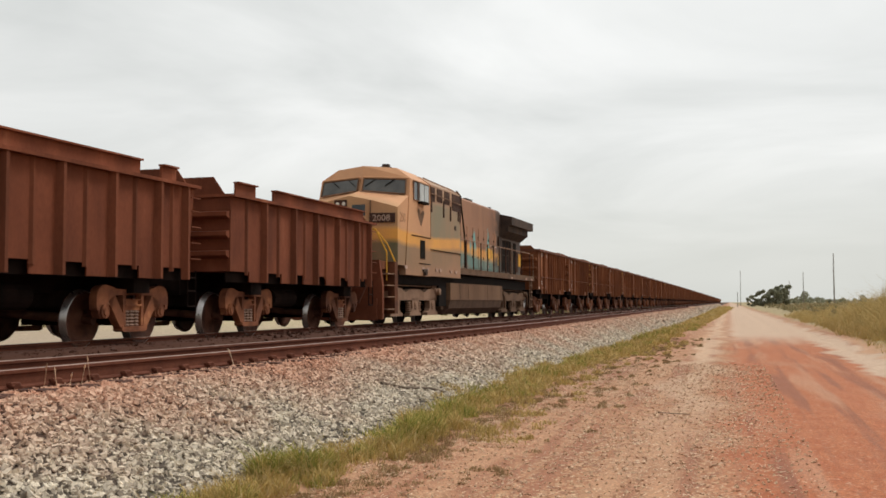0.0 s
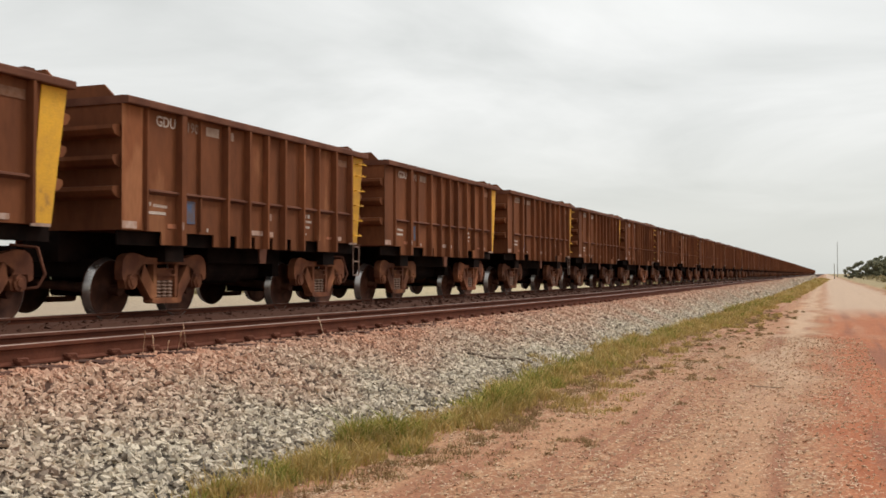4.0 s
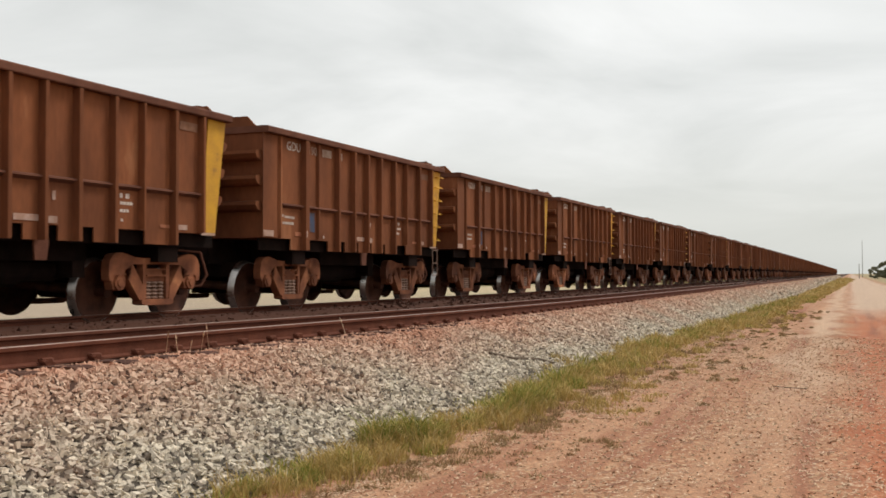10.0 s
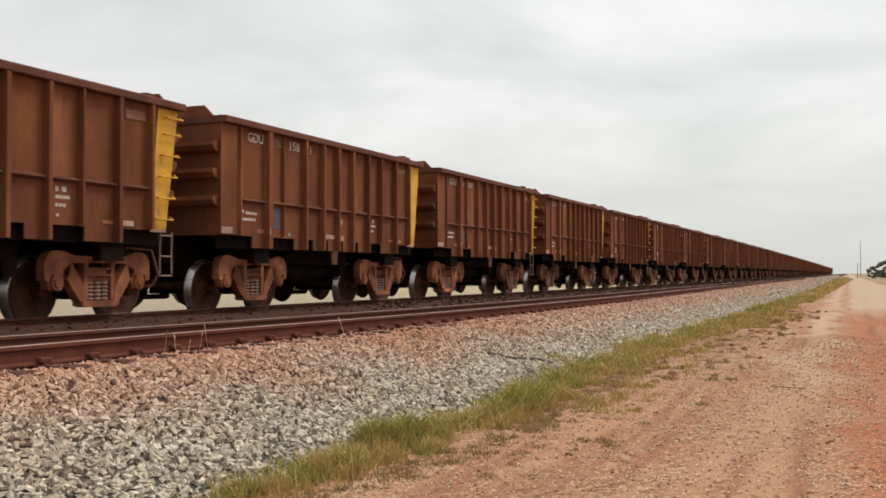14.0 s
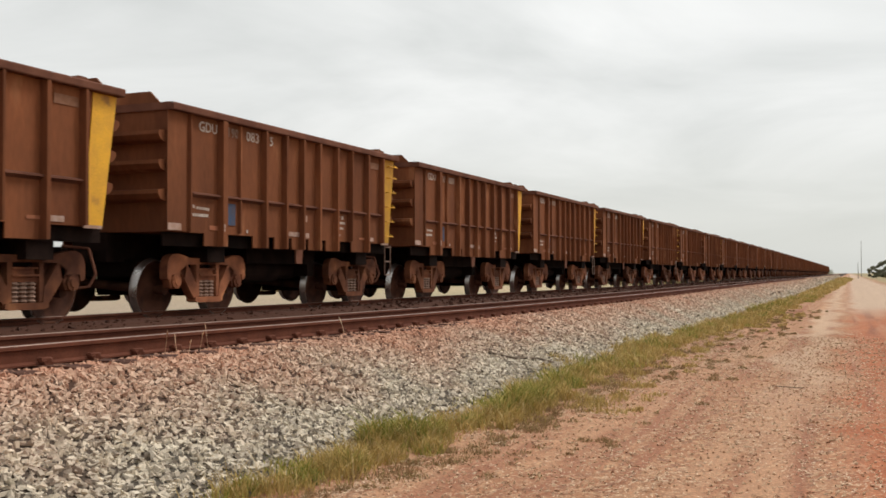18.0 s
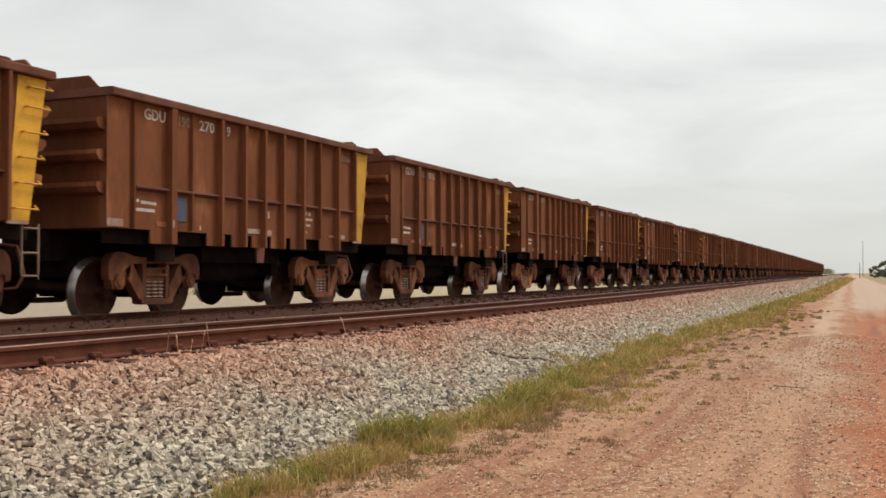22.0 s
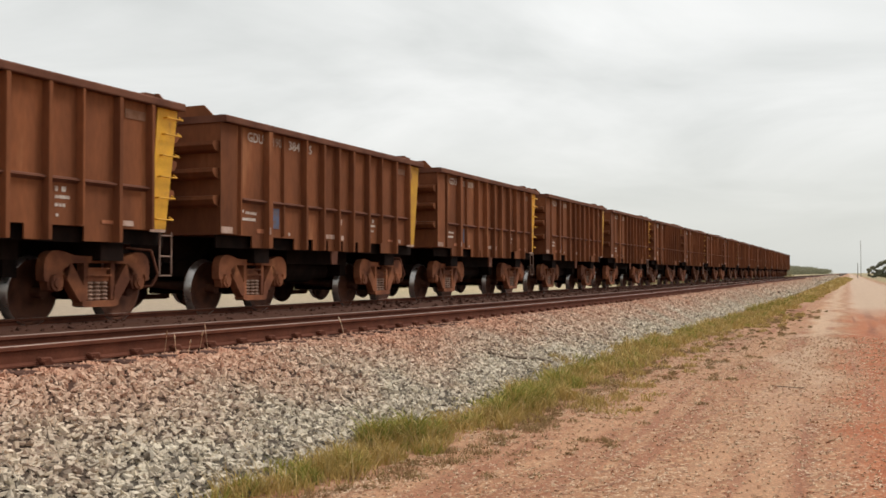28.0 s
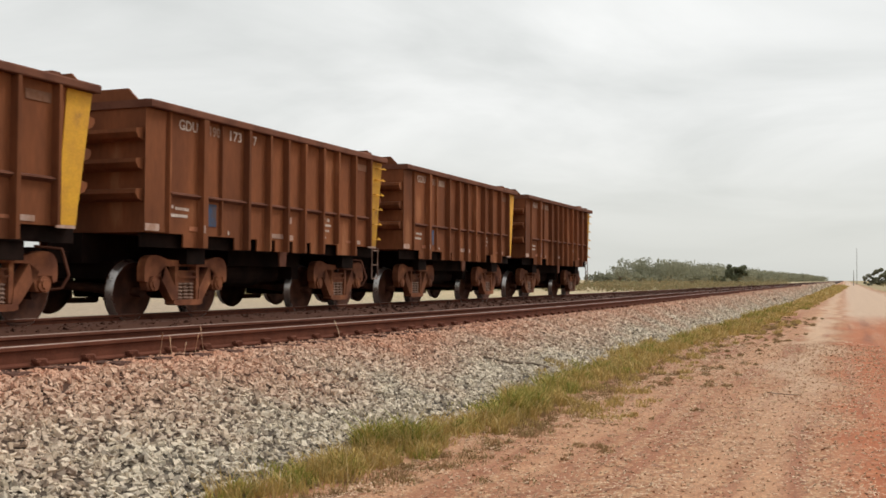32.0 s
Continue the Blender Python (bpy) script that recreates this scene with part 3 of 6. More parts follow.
def coil(bm, x, y, z0, z1, r, turns=5, k=7):
    """A coil spring as one turned body with a groove between its turns."""
    n = turns * 2 + 1
    rings = [[bm.verts.new((x + q * math.cos(i * math.tau / k), y + q * math.sin(i * math.tau / k), z0 + (z1 - z0) * a / (n - 1))) for i in range(k)] for a, q in ((a, r if a % 2 else r * 0.62) for a in range(n))]
    for lo, hi in zip(rings, rings[1:]):
        for i in range(k):
            bm.faces.new((lo[i], lo[(i + 1) % k], hi[(i + 1) % k], hi[i]))
    bm.faces.new(rings[0][::-1])
    bm.faces.new(rings[-1])


def springs_mesh():
    bm = bmesh.new()
    for y in (-0.155, 0, 0.155):
        coil(bm, -0.01, y, 0.215, 0.50, 0.075, 5, 8)
    coils = len(bm.faces)
    for b in ((-0.10, 0.03, -0.24, 0.24, 0.50, 0.575), (-0.10, 0.075, -0.245, 0.245, 0.575, 0.605), (-0.10, 0.02, -0.20, 0.20, 0.605, 0.675), (-0.10, 0.055, -0.225, 0.225, 0.675, 0.70)):
        box(bm, *b)
    bm.faces.ensure_lookup_table()
    for f in bm.faces[coils:]:
        f.material_index = 1
    return mesh_of("spring_nest", bm, [M_SPRING, M_CAST])


WHEELSET, SIDE_FRAME, SPRINGS = wheelset_mesh("wheelset", M_WHEEL), side_frame_mesh(), springs_mesh()
LOCO_WHEELSET = wheelset_mesh("wheelset", M_DARK)
AXLE_TILT = math.degrees(math.atan2(-CANT, 1.67))


def add_bogie(wagon, y):
    bm = bmesh.new()
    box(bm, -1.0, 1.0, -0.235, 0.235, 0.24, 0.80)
    # added dark block, keeps daylight from showing through the side frames
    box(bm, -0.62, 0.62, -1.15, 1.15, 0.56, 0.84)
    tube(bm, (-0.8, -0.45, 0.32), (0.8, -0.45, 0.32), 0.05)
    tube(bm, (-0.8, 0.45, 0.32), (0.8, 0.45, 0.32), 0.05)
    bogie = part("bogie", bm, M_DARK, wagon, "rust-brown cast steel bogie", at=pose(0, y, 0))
    for s in (-1, 1):
        part("side_frame", SIDE_FRAME, None, bogie, at=pose(s * 1.105, 0, 0, 0, 0, 0 if s > 0 else 180))
        if s > 0:
            part("spring_nest", SPRINGS, None, bogie, "dusty coil springs", at=pose(s * 1.105, 0, 0))
        part("wheelset", WHEELSET, None, bogie, "dark steel wheelset with bright treads", at=pose(AXLE_X, s * 0.9, AXLE_Z, 0, AXLE_TILT))
    return bogie


# front edge and width of each side post
POSTS = ((1.395, 0.14), (2.73, 0.075), (3.43, 0.07), (4.06, 0.065), (4.69, 0.075), (5.42, 0.07), (6.06, 0.045), (6.81, 0.075), (7.54, 0.06))
SKIRTS = ((1.016, 1.535), (2.465, 2.80), (3.177, 3.50), (3.793, 4.122), (4.419, 4.762), (5.109, 5.488), (6.214, 6.883))
LENGTH, BODY_TOP = 8.34, 3.165


HOSE = ((0.62, 8.15, 1.02), (1.0, 8.28, 0.98), (1.12, 8.30, 0.60), (1.06, 8.22, 0.42), (0.92, 8.10, 0.40))


def coupler(wagon, y, way):
    bm = bmesh.new()
    box(bm, -0.09, 0.09, min(y, y + way * 0.48), max(y, y + way * 0.48), 0.80, 0.98)
    prism(bm, [(a, y + way * b) for a, b in ((-0.16, 0.34), (-0.2, 0.53), (-0.05, 0.59), (0.18, 0.55), (0.2, 0.38), (0.1, 0.31))], 0.74, 1.02, "z")
    part("coupler", bm, M_DARK, wagon, bevel=0.015)


def letters(text, height, material, name="lettering"):
    """Text as a thin mesh that stands on the near side of a wagon: reading towards the rear."""
    cu = bpy.data.curves.new(name, "FONT")
    cu.body, cu.size, cu.extrude, cu.resolution_u, cu.offset = text, height, 0.0015, 2, 0.003
    ob = bpy.data.objects.new(name, cu)
    scene.collection.objects.link(ob)
    me = bpy.data.meshes.new_from_object(ob.evaluated_get(bpy.context.evaluated_depsgraph_get()))
    bpy.data.objects.remove(ob)
    me.materials.clear()
    me.materials.append(material)
    return me


STAND = Matrix(((0, 0, 1, 0), (1, 0, 0, 0), (0, 1, 0, 0), (0, 0, 0, 1)))


def side_mark(name, wagon, y0, y1, z0, z1, material, x=1.497, label=""):
    return boxes(name, [(x, x + 0.004, y0, y1, z0, z1)], material, wagon, label)


LETTER_X = 1.494


def build_wagon(ladder):
    w = tagged(new("ore_wagon"), "rust-brown steel ore wagon with yellow end stripe" + (" and corner ladder" if ladder else ""), "freight wagon", group="ore wagons of the train")
    bm = bmesh.new()
    for s in (-1, 1):
        a, b = sorted((s * 1.46, s * 1.49))
        prism(bm, ((0.06, 1.27), (7.985, 1.27), (8.26, BODY_TOP), (0.06, BODY_TOP)), a, b)
        for y0, y1 in SKIRTS:
            box(bm, a, b, y0, y1, 1.065, 1.27)
    prism(bm, ((0.06, 1.27), (0.06, BODY_TOP), (0.10, BODY_TOP), (0.10, 1.27)), -1.46, 1.46)
    prism(bm, ((7.945, 1.27), (8.22, BODY_TOP), (8.26, BODY_TOP), (7.985, 1.27)), -1.46, 1.46)
    box(bm, -1.46, 1.46, 0.10, 7.94, 1.27, 1.32)
    part("body", bm, M_BODY, w)
    bm = bmesh.new()
    for y, b in POSTS:
        box(bm, -1.6, -1.49, y, y + b, 1.065, BODY_TOP - 0.005)
    part("far_side_posts", bm, M_BODY, w)
    for y, b in POSTS:
        foot = 1.065 if y not in (6.06, 7.54) else 1.28
        bm = bmesh.new()
        prism(bm, ((1.49, y - 0.012), (1.49, y + b + 0.02), (1.60, y + b), (1.605, y + b - 0.008), (1.605, y + 0.006), (1.60, y)), foot, BODY_TOP - 0.004, "z")
        part("side_post", bm, M_BODY, w)
    bm = bmesh.new()
    prism(bm, ((1.49, 0.04), (1.49, 0.52), (1.512, 0.50), (1.512, 0.02)), 1.28, BODY_TOP - 0.004, "z")
    part("corner_plate", bm, M_BODY, w, bevel=0.006)
    for y, z, d in ((0.575, 1.28, 1.548), (1.992, 1.30, 1.548)):
        bm = bmesh.new()
        prism(bm, ((1.49, y - 0.012), (1.49, y + 0.06), (d, y + 0.045), (d, y + 0.004)), z, BODY_TOP - 0.004, "z")
        part("thin_post", bm, M_BODY, w)
    bm = bmesh.new()
    prism(bm, ((1.488, 1.84), (1.488, 1.93), (1.562, 1.908), (1.566, 1.883), (1.545, 1.877)), 0.625, 7.55, "y")
    part("side_rail", bm, M_RIM, w, "dusty lengthwise stiffener")
    bm = bmesh.new()
    for s in (-1, 1):
        prism(bm, [(s * a, b) for a, b in ((1.45, BODY_TOP), (1.606, BODY_TOP), (1.614, BODY_TOP + 0.015), (1.614, 3.262), (1.60, 3.282), (1.46, 3.290), (1.45, 3.28))], 0.035, LENGTH, "y")
    prism(bm, ((0.03, BODY_TOP), (0.17, BODY_TOP), (0.17, 3.275), (0.03, 3.285)), -1.452, 1.452)
    prism(bm, ((LENGTH - 0.14, BODY_TOP), (LENGTH, BODY_TOP), (LENGTH, 3.285), (LENGTH - 0.14, 3.275)), -1.452, 1.452)
    prism(bm, ((7.35, 3.283), (7.41, 3.325), (7.57, 3.325), (7.62, 3.283)), 1.47, 1.58)
    part("top_rim", bm, M_RIM, w, "dusty rolled top rim")
    for y in (0.05, LENGTH - 0.09):
        bm = bmesh.new()
        prism(bm, ((-1.34, 3.275), (-1.14, 3.47), (1.14, 3.47), (1.34, 3.275)), y, y + 0.04, "y")
        part("end_plate", bm, M_BODY, w, "raised end plate")
    for z in (1.88, 2.345, 2.80):
        for y, way in ((0.06, -1), (7.985 + 0.275 * (z - 1.27) / 1.895, 1)):
            bm = bmesh.new()
            prism(bm, [(y + way * a, z + b) for a, b in ((0.0, -0.15), (0.13, -0.11), (0.19, -0.03), (0.18, 0.03), (0.0, 0.055))], -1.455, 1.455)
            part("end_rib", bm, M_BODY, w)
    bm = bmesh.new()
    prism(bm, ((7.615, 1.29), (7.99, 1.29), (8.275, 3.16), (7.79, 3.16)), 1.488, 1.505)
    panel = part("end_stripe", bm, M_YELLOW, w, "yellow painted corner panel", bevel=0.003)
    bm = bmesh.new()
    prism(bm, ((7.61, 1.245), (7.98, 1.245), (7.988, 1.288), (7.614, 1.288)), 1.486, 1.506)
    part("stripe_foot", bm, M_STRIP, w)
    if ladder:
        for z in (1.44, 1.77, 2.10, 2.43, 2.76, 3.02):
            y = 7.99 + 0.285 * (z - 1.29) / 1.87
            bm = bmesh.new()
            tube(bm, (1.57, y - 0.32, z), (1.57, y + 0.07, z), 0.014, k=6)
            tube(bm, (1.57, y + 0.07, z), (1.50, y + 0.07, z + 0.05), 0.014, k=6)
            tube(bm, (1.57, y - 0.32, z), (1.50, y - 0.32, z), 0.014, k=6)
            part("grab_iron", bm, M_YELLOW, panel)
        bm = bmesh.new()
        for y in (7.93, 8.22):
            tube(bm, (1.44, y, 0.60), (1.44, y, 1.26), 0.016, k=6)
        for z in (0.58, 0.88, 1.20):
            tube(bm, (1.44, 7.93, z), (1.44, 8.22, z), 0.016, k=6)
        part("step_ladder", bm, M_PALESTEEL, w, "pale dusty steel corner step ladder")
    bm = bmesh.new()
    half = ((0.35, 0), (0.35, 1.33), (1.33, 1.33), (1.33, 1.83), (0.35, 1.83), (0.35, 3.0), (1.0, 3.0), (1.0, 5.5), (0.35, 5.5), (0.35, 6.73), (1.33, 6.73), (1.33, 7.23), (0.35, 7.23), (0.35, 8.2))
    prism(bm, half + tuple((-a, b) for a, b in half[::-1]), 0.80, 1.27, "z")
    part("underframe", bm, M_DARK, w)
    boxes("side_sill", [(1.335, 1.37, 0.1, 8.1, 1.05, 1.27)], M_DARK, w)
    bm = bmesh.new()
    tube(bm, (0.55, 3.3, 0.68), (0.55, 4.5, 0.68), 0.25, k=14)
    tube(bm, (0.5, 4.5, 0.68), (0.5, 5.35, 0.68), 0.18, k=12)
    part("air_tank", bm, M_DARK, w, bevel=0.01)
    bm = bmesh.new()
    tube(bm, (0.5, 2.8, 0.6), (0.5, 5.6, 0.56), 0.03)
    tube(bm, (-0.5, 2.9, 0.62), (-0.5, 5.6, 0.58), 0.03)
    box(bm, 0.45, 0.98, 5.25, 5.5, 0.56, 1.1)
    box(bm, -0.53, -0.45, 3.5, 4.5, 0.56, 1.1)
    # added dark box, hides the bright field behind the running gear
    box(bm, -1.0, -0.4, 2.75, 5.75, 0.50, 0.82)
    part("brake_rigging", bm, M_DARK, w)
    bm = bmesh.new()
    prism(bm, ((4.08, 0.80), (4.05, 1.07), (4.33, 1.07), (4.29, 0.80)), 1.39, 1.42)
    part("bracket", bm, M_RIM, w)
    coupler(w, 0.0, -1)
    coupler(w, 8.2, 1)
    add_bogie(w, 1.575)
    add_bogie(w, 6.90)
    bm = bmesh.new()
    for a, b in zip(HOSE, HOSE[1:]):
        tube(bm, a, b, 0.022, k=6)
    part("brake_hose", bm, M_RIM, w, "dusty brake hose")
    side_mark("corner_mark", w, 0.035, 0.37, 1.295, 1.405, M_STRIP, 1.514)
    boxes("data_panel", [(1.491, 1.495, 0.70, 0.745, 1.67, 1.72)] + [(1.491, 1.495, 0.80 + 0.06 * i, 0.845 + 0.06 * i, 1.655 - 0.002 * i, 1.70 - 0.002 * i) for i in range(6)]
          + [(1.491, 1.495, 0.69 + 0.062 * i, 0.742 + 0.062 * i, 1.54, 1.585) for i in range(7)] + [(1.491, 1.494, 0.69, 1.12, 1.538, 1.548)], M_WHITE, w, "worn white stencilled data")
    side_mark("blue_panel", w, 1.63, 1.90, 1.43, 1.80, M_BLUE, label="faded blue square")
    side_mark("reflector", w, 1.16, 1.385, 1.33, 1.405, M_ORANGE)
    side_mark("reflector", w, 1.41, 1.45, 1.31, 1.435, M_STRIP, 1.6065)
    side_mark("small_mark", w, 2.245, 2.285, 1.315, 1.375, M_WHITE)
    side_mark("reflector", w, 3.62, 4.055, 1.31, 1.395, M_STRIP)
    side_mark("reflector", w, 4.13, 4.34, 1.29, 1.385, M_STRIP, 1.545)
    side_mark("small_mark", w, 4.295, 4.355, 1.605, 1.725, M_STRIP)
    boxes("data_panel", [(1.491, 1.495, 5.65, 5.70, 1.72, 1.79), (1.491, 1.495, 5.77, 5.85, 1.72, 1.79)] + [(1.491, 1.495, 5.65 + 0.07 * i, 5.71 + 0.07 * i, 1.625, 1.67) for i in range(4)]
          + [(1.491, 1.495, 5.65 + 0.07 * i, 5.70 + 0.07 * i, 1.515, 1.56) for i in range(3)] + [(1.491, 1.495, 5.67, 5.71, 1.38, 1.42)], M_WHITE, w, "worn white stencilled data")
    side_mark("reflector", w, 6.56, 6.80, 1.325, 1.375, M_ORANGE)
    side_mark("reflector", w, 6.89, 7.24, 1.31, 1.39, M_STRIP)
    side_mark("maker_mark", w, 7.04, 7.50, 2.90, 3.035, M_FAINT)
    return w


MARK, SERIES = letters("GDU", 0.235, M_WHITE), letters("190", 0.23, M_FADED)
NUMBERS = {2: "188 1", 12: "364 1", 15: "595 3", 22: "592 9", 25: "393 4", 32: "220 2", 35: "571 6", 38: "578 7", 42: "158 1", 55: "083 5", 58: "582 1",
           61: "189 3", 65: "103 1", 68: "270 9", 71: "405 1", 78: "178 3", 88: "384 5", 91: "221 1", 94: "272 5", 101: "173 7"}


def number_wagon(w, k):
    part("lettering", MARK, None, w, at=Matrix.Translation((LETTER_X, 0.855, 2.935)) @ STAND)
    part("lettering", SERIES, None, w, at=Matrix.Translation((LETTER_X, 1.655, 2.935)) @ STAND)
    if k in NUMBERS:
        a, b = NUMBERS[k].split()
        part("lettering", letters(a, 0.235, M_WHITE), None, w, at=Matrix.Translation((LETTER_X, 2.235, 2.935)) @ STAND @ Matrix.Diagonal((1.2, 1, 1, 1)))
        part("lettering", letters(b, 0.235, M_WHITE), None, w, at=Matrix.Translation((LETTER_X, 3.005, 2.935)) @ STAND)
    else:
        for y0, y1 in ((2.22, 2.6), (2.98, 3.06)):
            boxes("lettering", [(1.492, 1.495, y0, y1, 2.94, 3.09)], M_FADED, w)


TRAIN_THINGS = []
PLAIN, LADDER = build_wagon(False), build_wagon(True)
for k in range(WAGONS):
    src = LADDER if k % 2 else PLAIN
    m = on_line(k * PITCH)
    if k < 2:
        thing = src
        thing.matrix_basis = m @ Matrix.Diagonal((1, 0.984, 1, 1))
    else:
        thing = copy_thing(src, m)
    TRAIN_THINGS.append((thing, k * PITCH))
for k, (thing, q) in enumerate(TRAIN_THINGS):
    number_wagon(thing, k)


def fade_stripe(thing):
    """The first wagons' corner panels have lost their yellow."""
    for o in thing.children:
        if o.name.split(".")[0] == "end_stripe":
            o.data = o.data.copy()
            o.data.materials[0] = M_FADED_STRIPE
            tagged(o, "faded beige painted corner panel")


for thing, q in TRAIN_THINGS[:2]:
    fade_stripe(thing)

# ---- older wagons ahead of the engine ----


def build_old_wagon(boards, q):
    w = tagged(new("ore_wagon"), "older rusty ore wagon with raised top boards", "freight wagon", group="ore wagons of the train")
    length, top = 8.5, 2.84
    bm = bmesh.new()
    for s in (-1, 1):
        a, b = sorted((s * 1.46, s * 1.49))
        prism(bm, ((0.05, 1.27), (8.25, 1.27), (8.45, top - 0.06), (0.05, top - 0.06)), a, b)
        for y0, y1 in ((0.9, 1.6), (2.5, 3.1), (3.7, 4.4), (5.1, 5.8), (6.6, 7.25)):
            box(bm, a, b, y0, y1, 1.06, 1.27)
    box(bm, -1.46, 1.46, 0.05, 0.09, 1.27, top - 0.06)
    prism(bm, ((8.21, 1.27), (8.41, top - 0.06), (8.45, top - 0.06), (8.25, 1.27)), -1.46, 1.46)
    box(bm, -1.46, 1.46, 0.09, 8.21, 1.27, 1.33)
    part("body", bm, M_BODY_OLD, w)
    bm = bmesh.new()
    for s in (-1, 1):
        a, b = sorted((s * 1.45, s * 1.62))
        box(bm, a, b, 0, length, top - 0.06, top)
    box(bm, -1.45, 1.45, 0, 0.12, top - 0.06, top)
    box(bm, -1.45, 1.45, length - 0.12, length, top - 0.06, top)
    part("top_rim", bm, M_BODY_OLD, w, bevel=0.01)
    for y in (1.55, 3.08, 4.38, 5.76, 7.16, 8.1):
        bm = bmesh.new()
        prism(bm, ((1.49, y - 0.10), (1.49, y + 0.10), (1.60, y + 0.035), (1.60, y - 0.035)), 1.06, top - 0.06, "z")
        part("side_post", bm, M_BODY_POST, w, bevel=0.006)
    for y in (0.75, 2.3, 3.75, 5.05, 6.45, 7.65):
        bm = bmesh.new()
        prism(bm, ((1.49, y - 0.07), (1.49, y + 0.07), (1.53, y + 0.02), (1.53, y - 0.02)), 1.2, top - 0.06, "z")
        part("thin_post", bm, M_BODY_POST, w)
    for y0, y1 in boards:
        boxes("top_board", [(1.38, 1.43, y0, y1, top, top + 0.26), (1.36, 1.50, y0, y1, top + 0.26, top + 0.29)], M_BODY_OLD, w, bevel=0.006)
        boxes("top_board", [(-1.43, -1.38, y0, y1, top, top + 0.26)], M_BODY_OLD, w)
    for y in (0.02, length - 0.06):
        bm = bmesh.new()
        prism(bm, ((-1.36, top), (-1.1, top + 0.36), (1.1, top + 0.36), (1.36, top)), y, y + 0.04, "y")
        part("end_plate", bm, M_BODY_OLD, w)
    for z in (1.62, 2.02, 2.42):
        bm = bmesh.new()
        prism(bm, ((0.06, z - 0.10), (-0.10, z - 0.03), (-0.10, z + 0.05), (0.06, z + 0.08)), -1.46, 1.47)
        part("end_rib", bm, M_BODY_OLD, w, bevel=0.01)
    bm = bmesh.new()
    for z in (1.45, 1.75, 2.05, 2.35, 2.6):
        tube(bm, (1.55, 8.25, z), (1.55, 8.6, z), 0.014, k=6)
    part("grab_iron", bm, M_BODY_POST, w)
    bm = bmesh.new()
    for y in (8.36, 8.66):
        tube(bm, (1.42, y, 0.55), (1.42, y, 1.24), 0.018, k=6)
    for z in (0.56, 0.85, 1.1):
        tube(bm, (1.42, 8.36, z), (1.42, 8.66, z), 0.018, k=6)
    part("step_ladder", bm, M_DARK, w)
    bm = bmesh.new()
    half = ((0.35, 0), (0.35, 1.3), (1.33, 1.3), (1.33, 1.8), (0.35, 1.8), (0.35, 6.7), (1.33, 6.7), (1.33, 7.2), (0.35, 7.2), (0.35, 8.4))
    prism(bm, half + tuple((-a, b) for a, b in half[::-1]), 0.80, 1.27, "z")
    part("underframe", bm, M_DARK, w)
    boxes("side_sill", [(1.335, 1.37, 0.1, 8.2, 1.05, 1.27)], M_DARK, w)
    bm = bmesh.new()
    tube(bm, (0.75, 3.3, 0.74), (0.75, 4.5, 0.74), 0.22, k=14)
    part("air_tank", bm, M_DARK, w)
    coupler(w, 0.0, -1)
    coupler(w, 8.4, 1)
    add_bogie(w, 1.55)
    add_bogie(w, 6.95)
    w.matrix_basis = on_line(q) @ Matrix.Diagonal((1, 0.965, 1, 1))
    TRAIN_THINGS.append((w, q))
    return w


build_old_wagon(((0.4, 1.3), (2.2, 7.9)), -31.29)
build_old_wagon(((0.3, 6.7), (7.4, 7.9)), -40.82)

# ---- engine ----


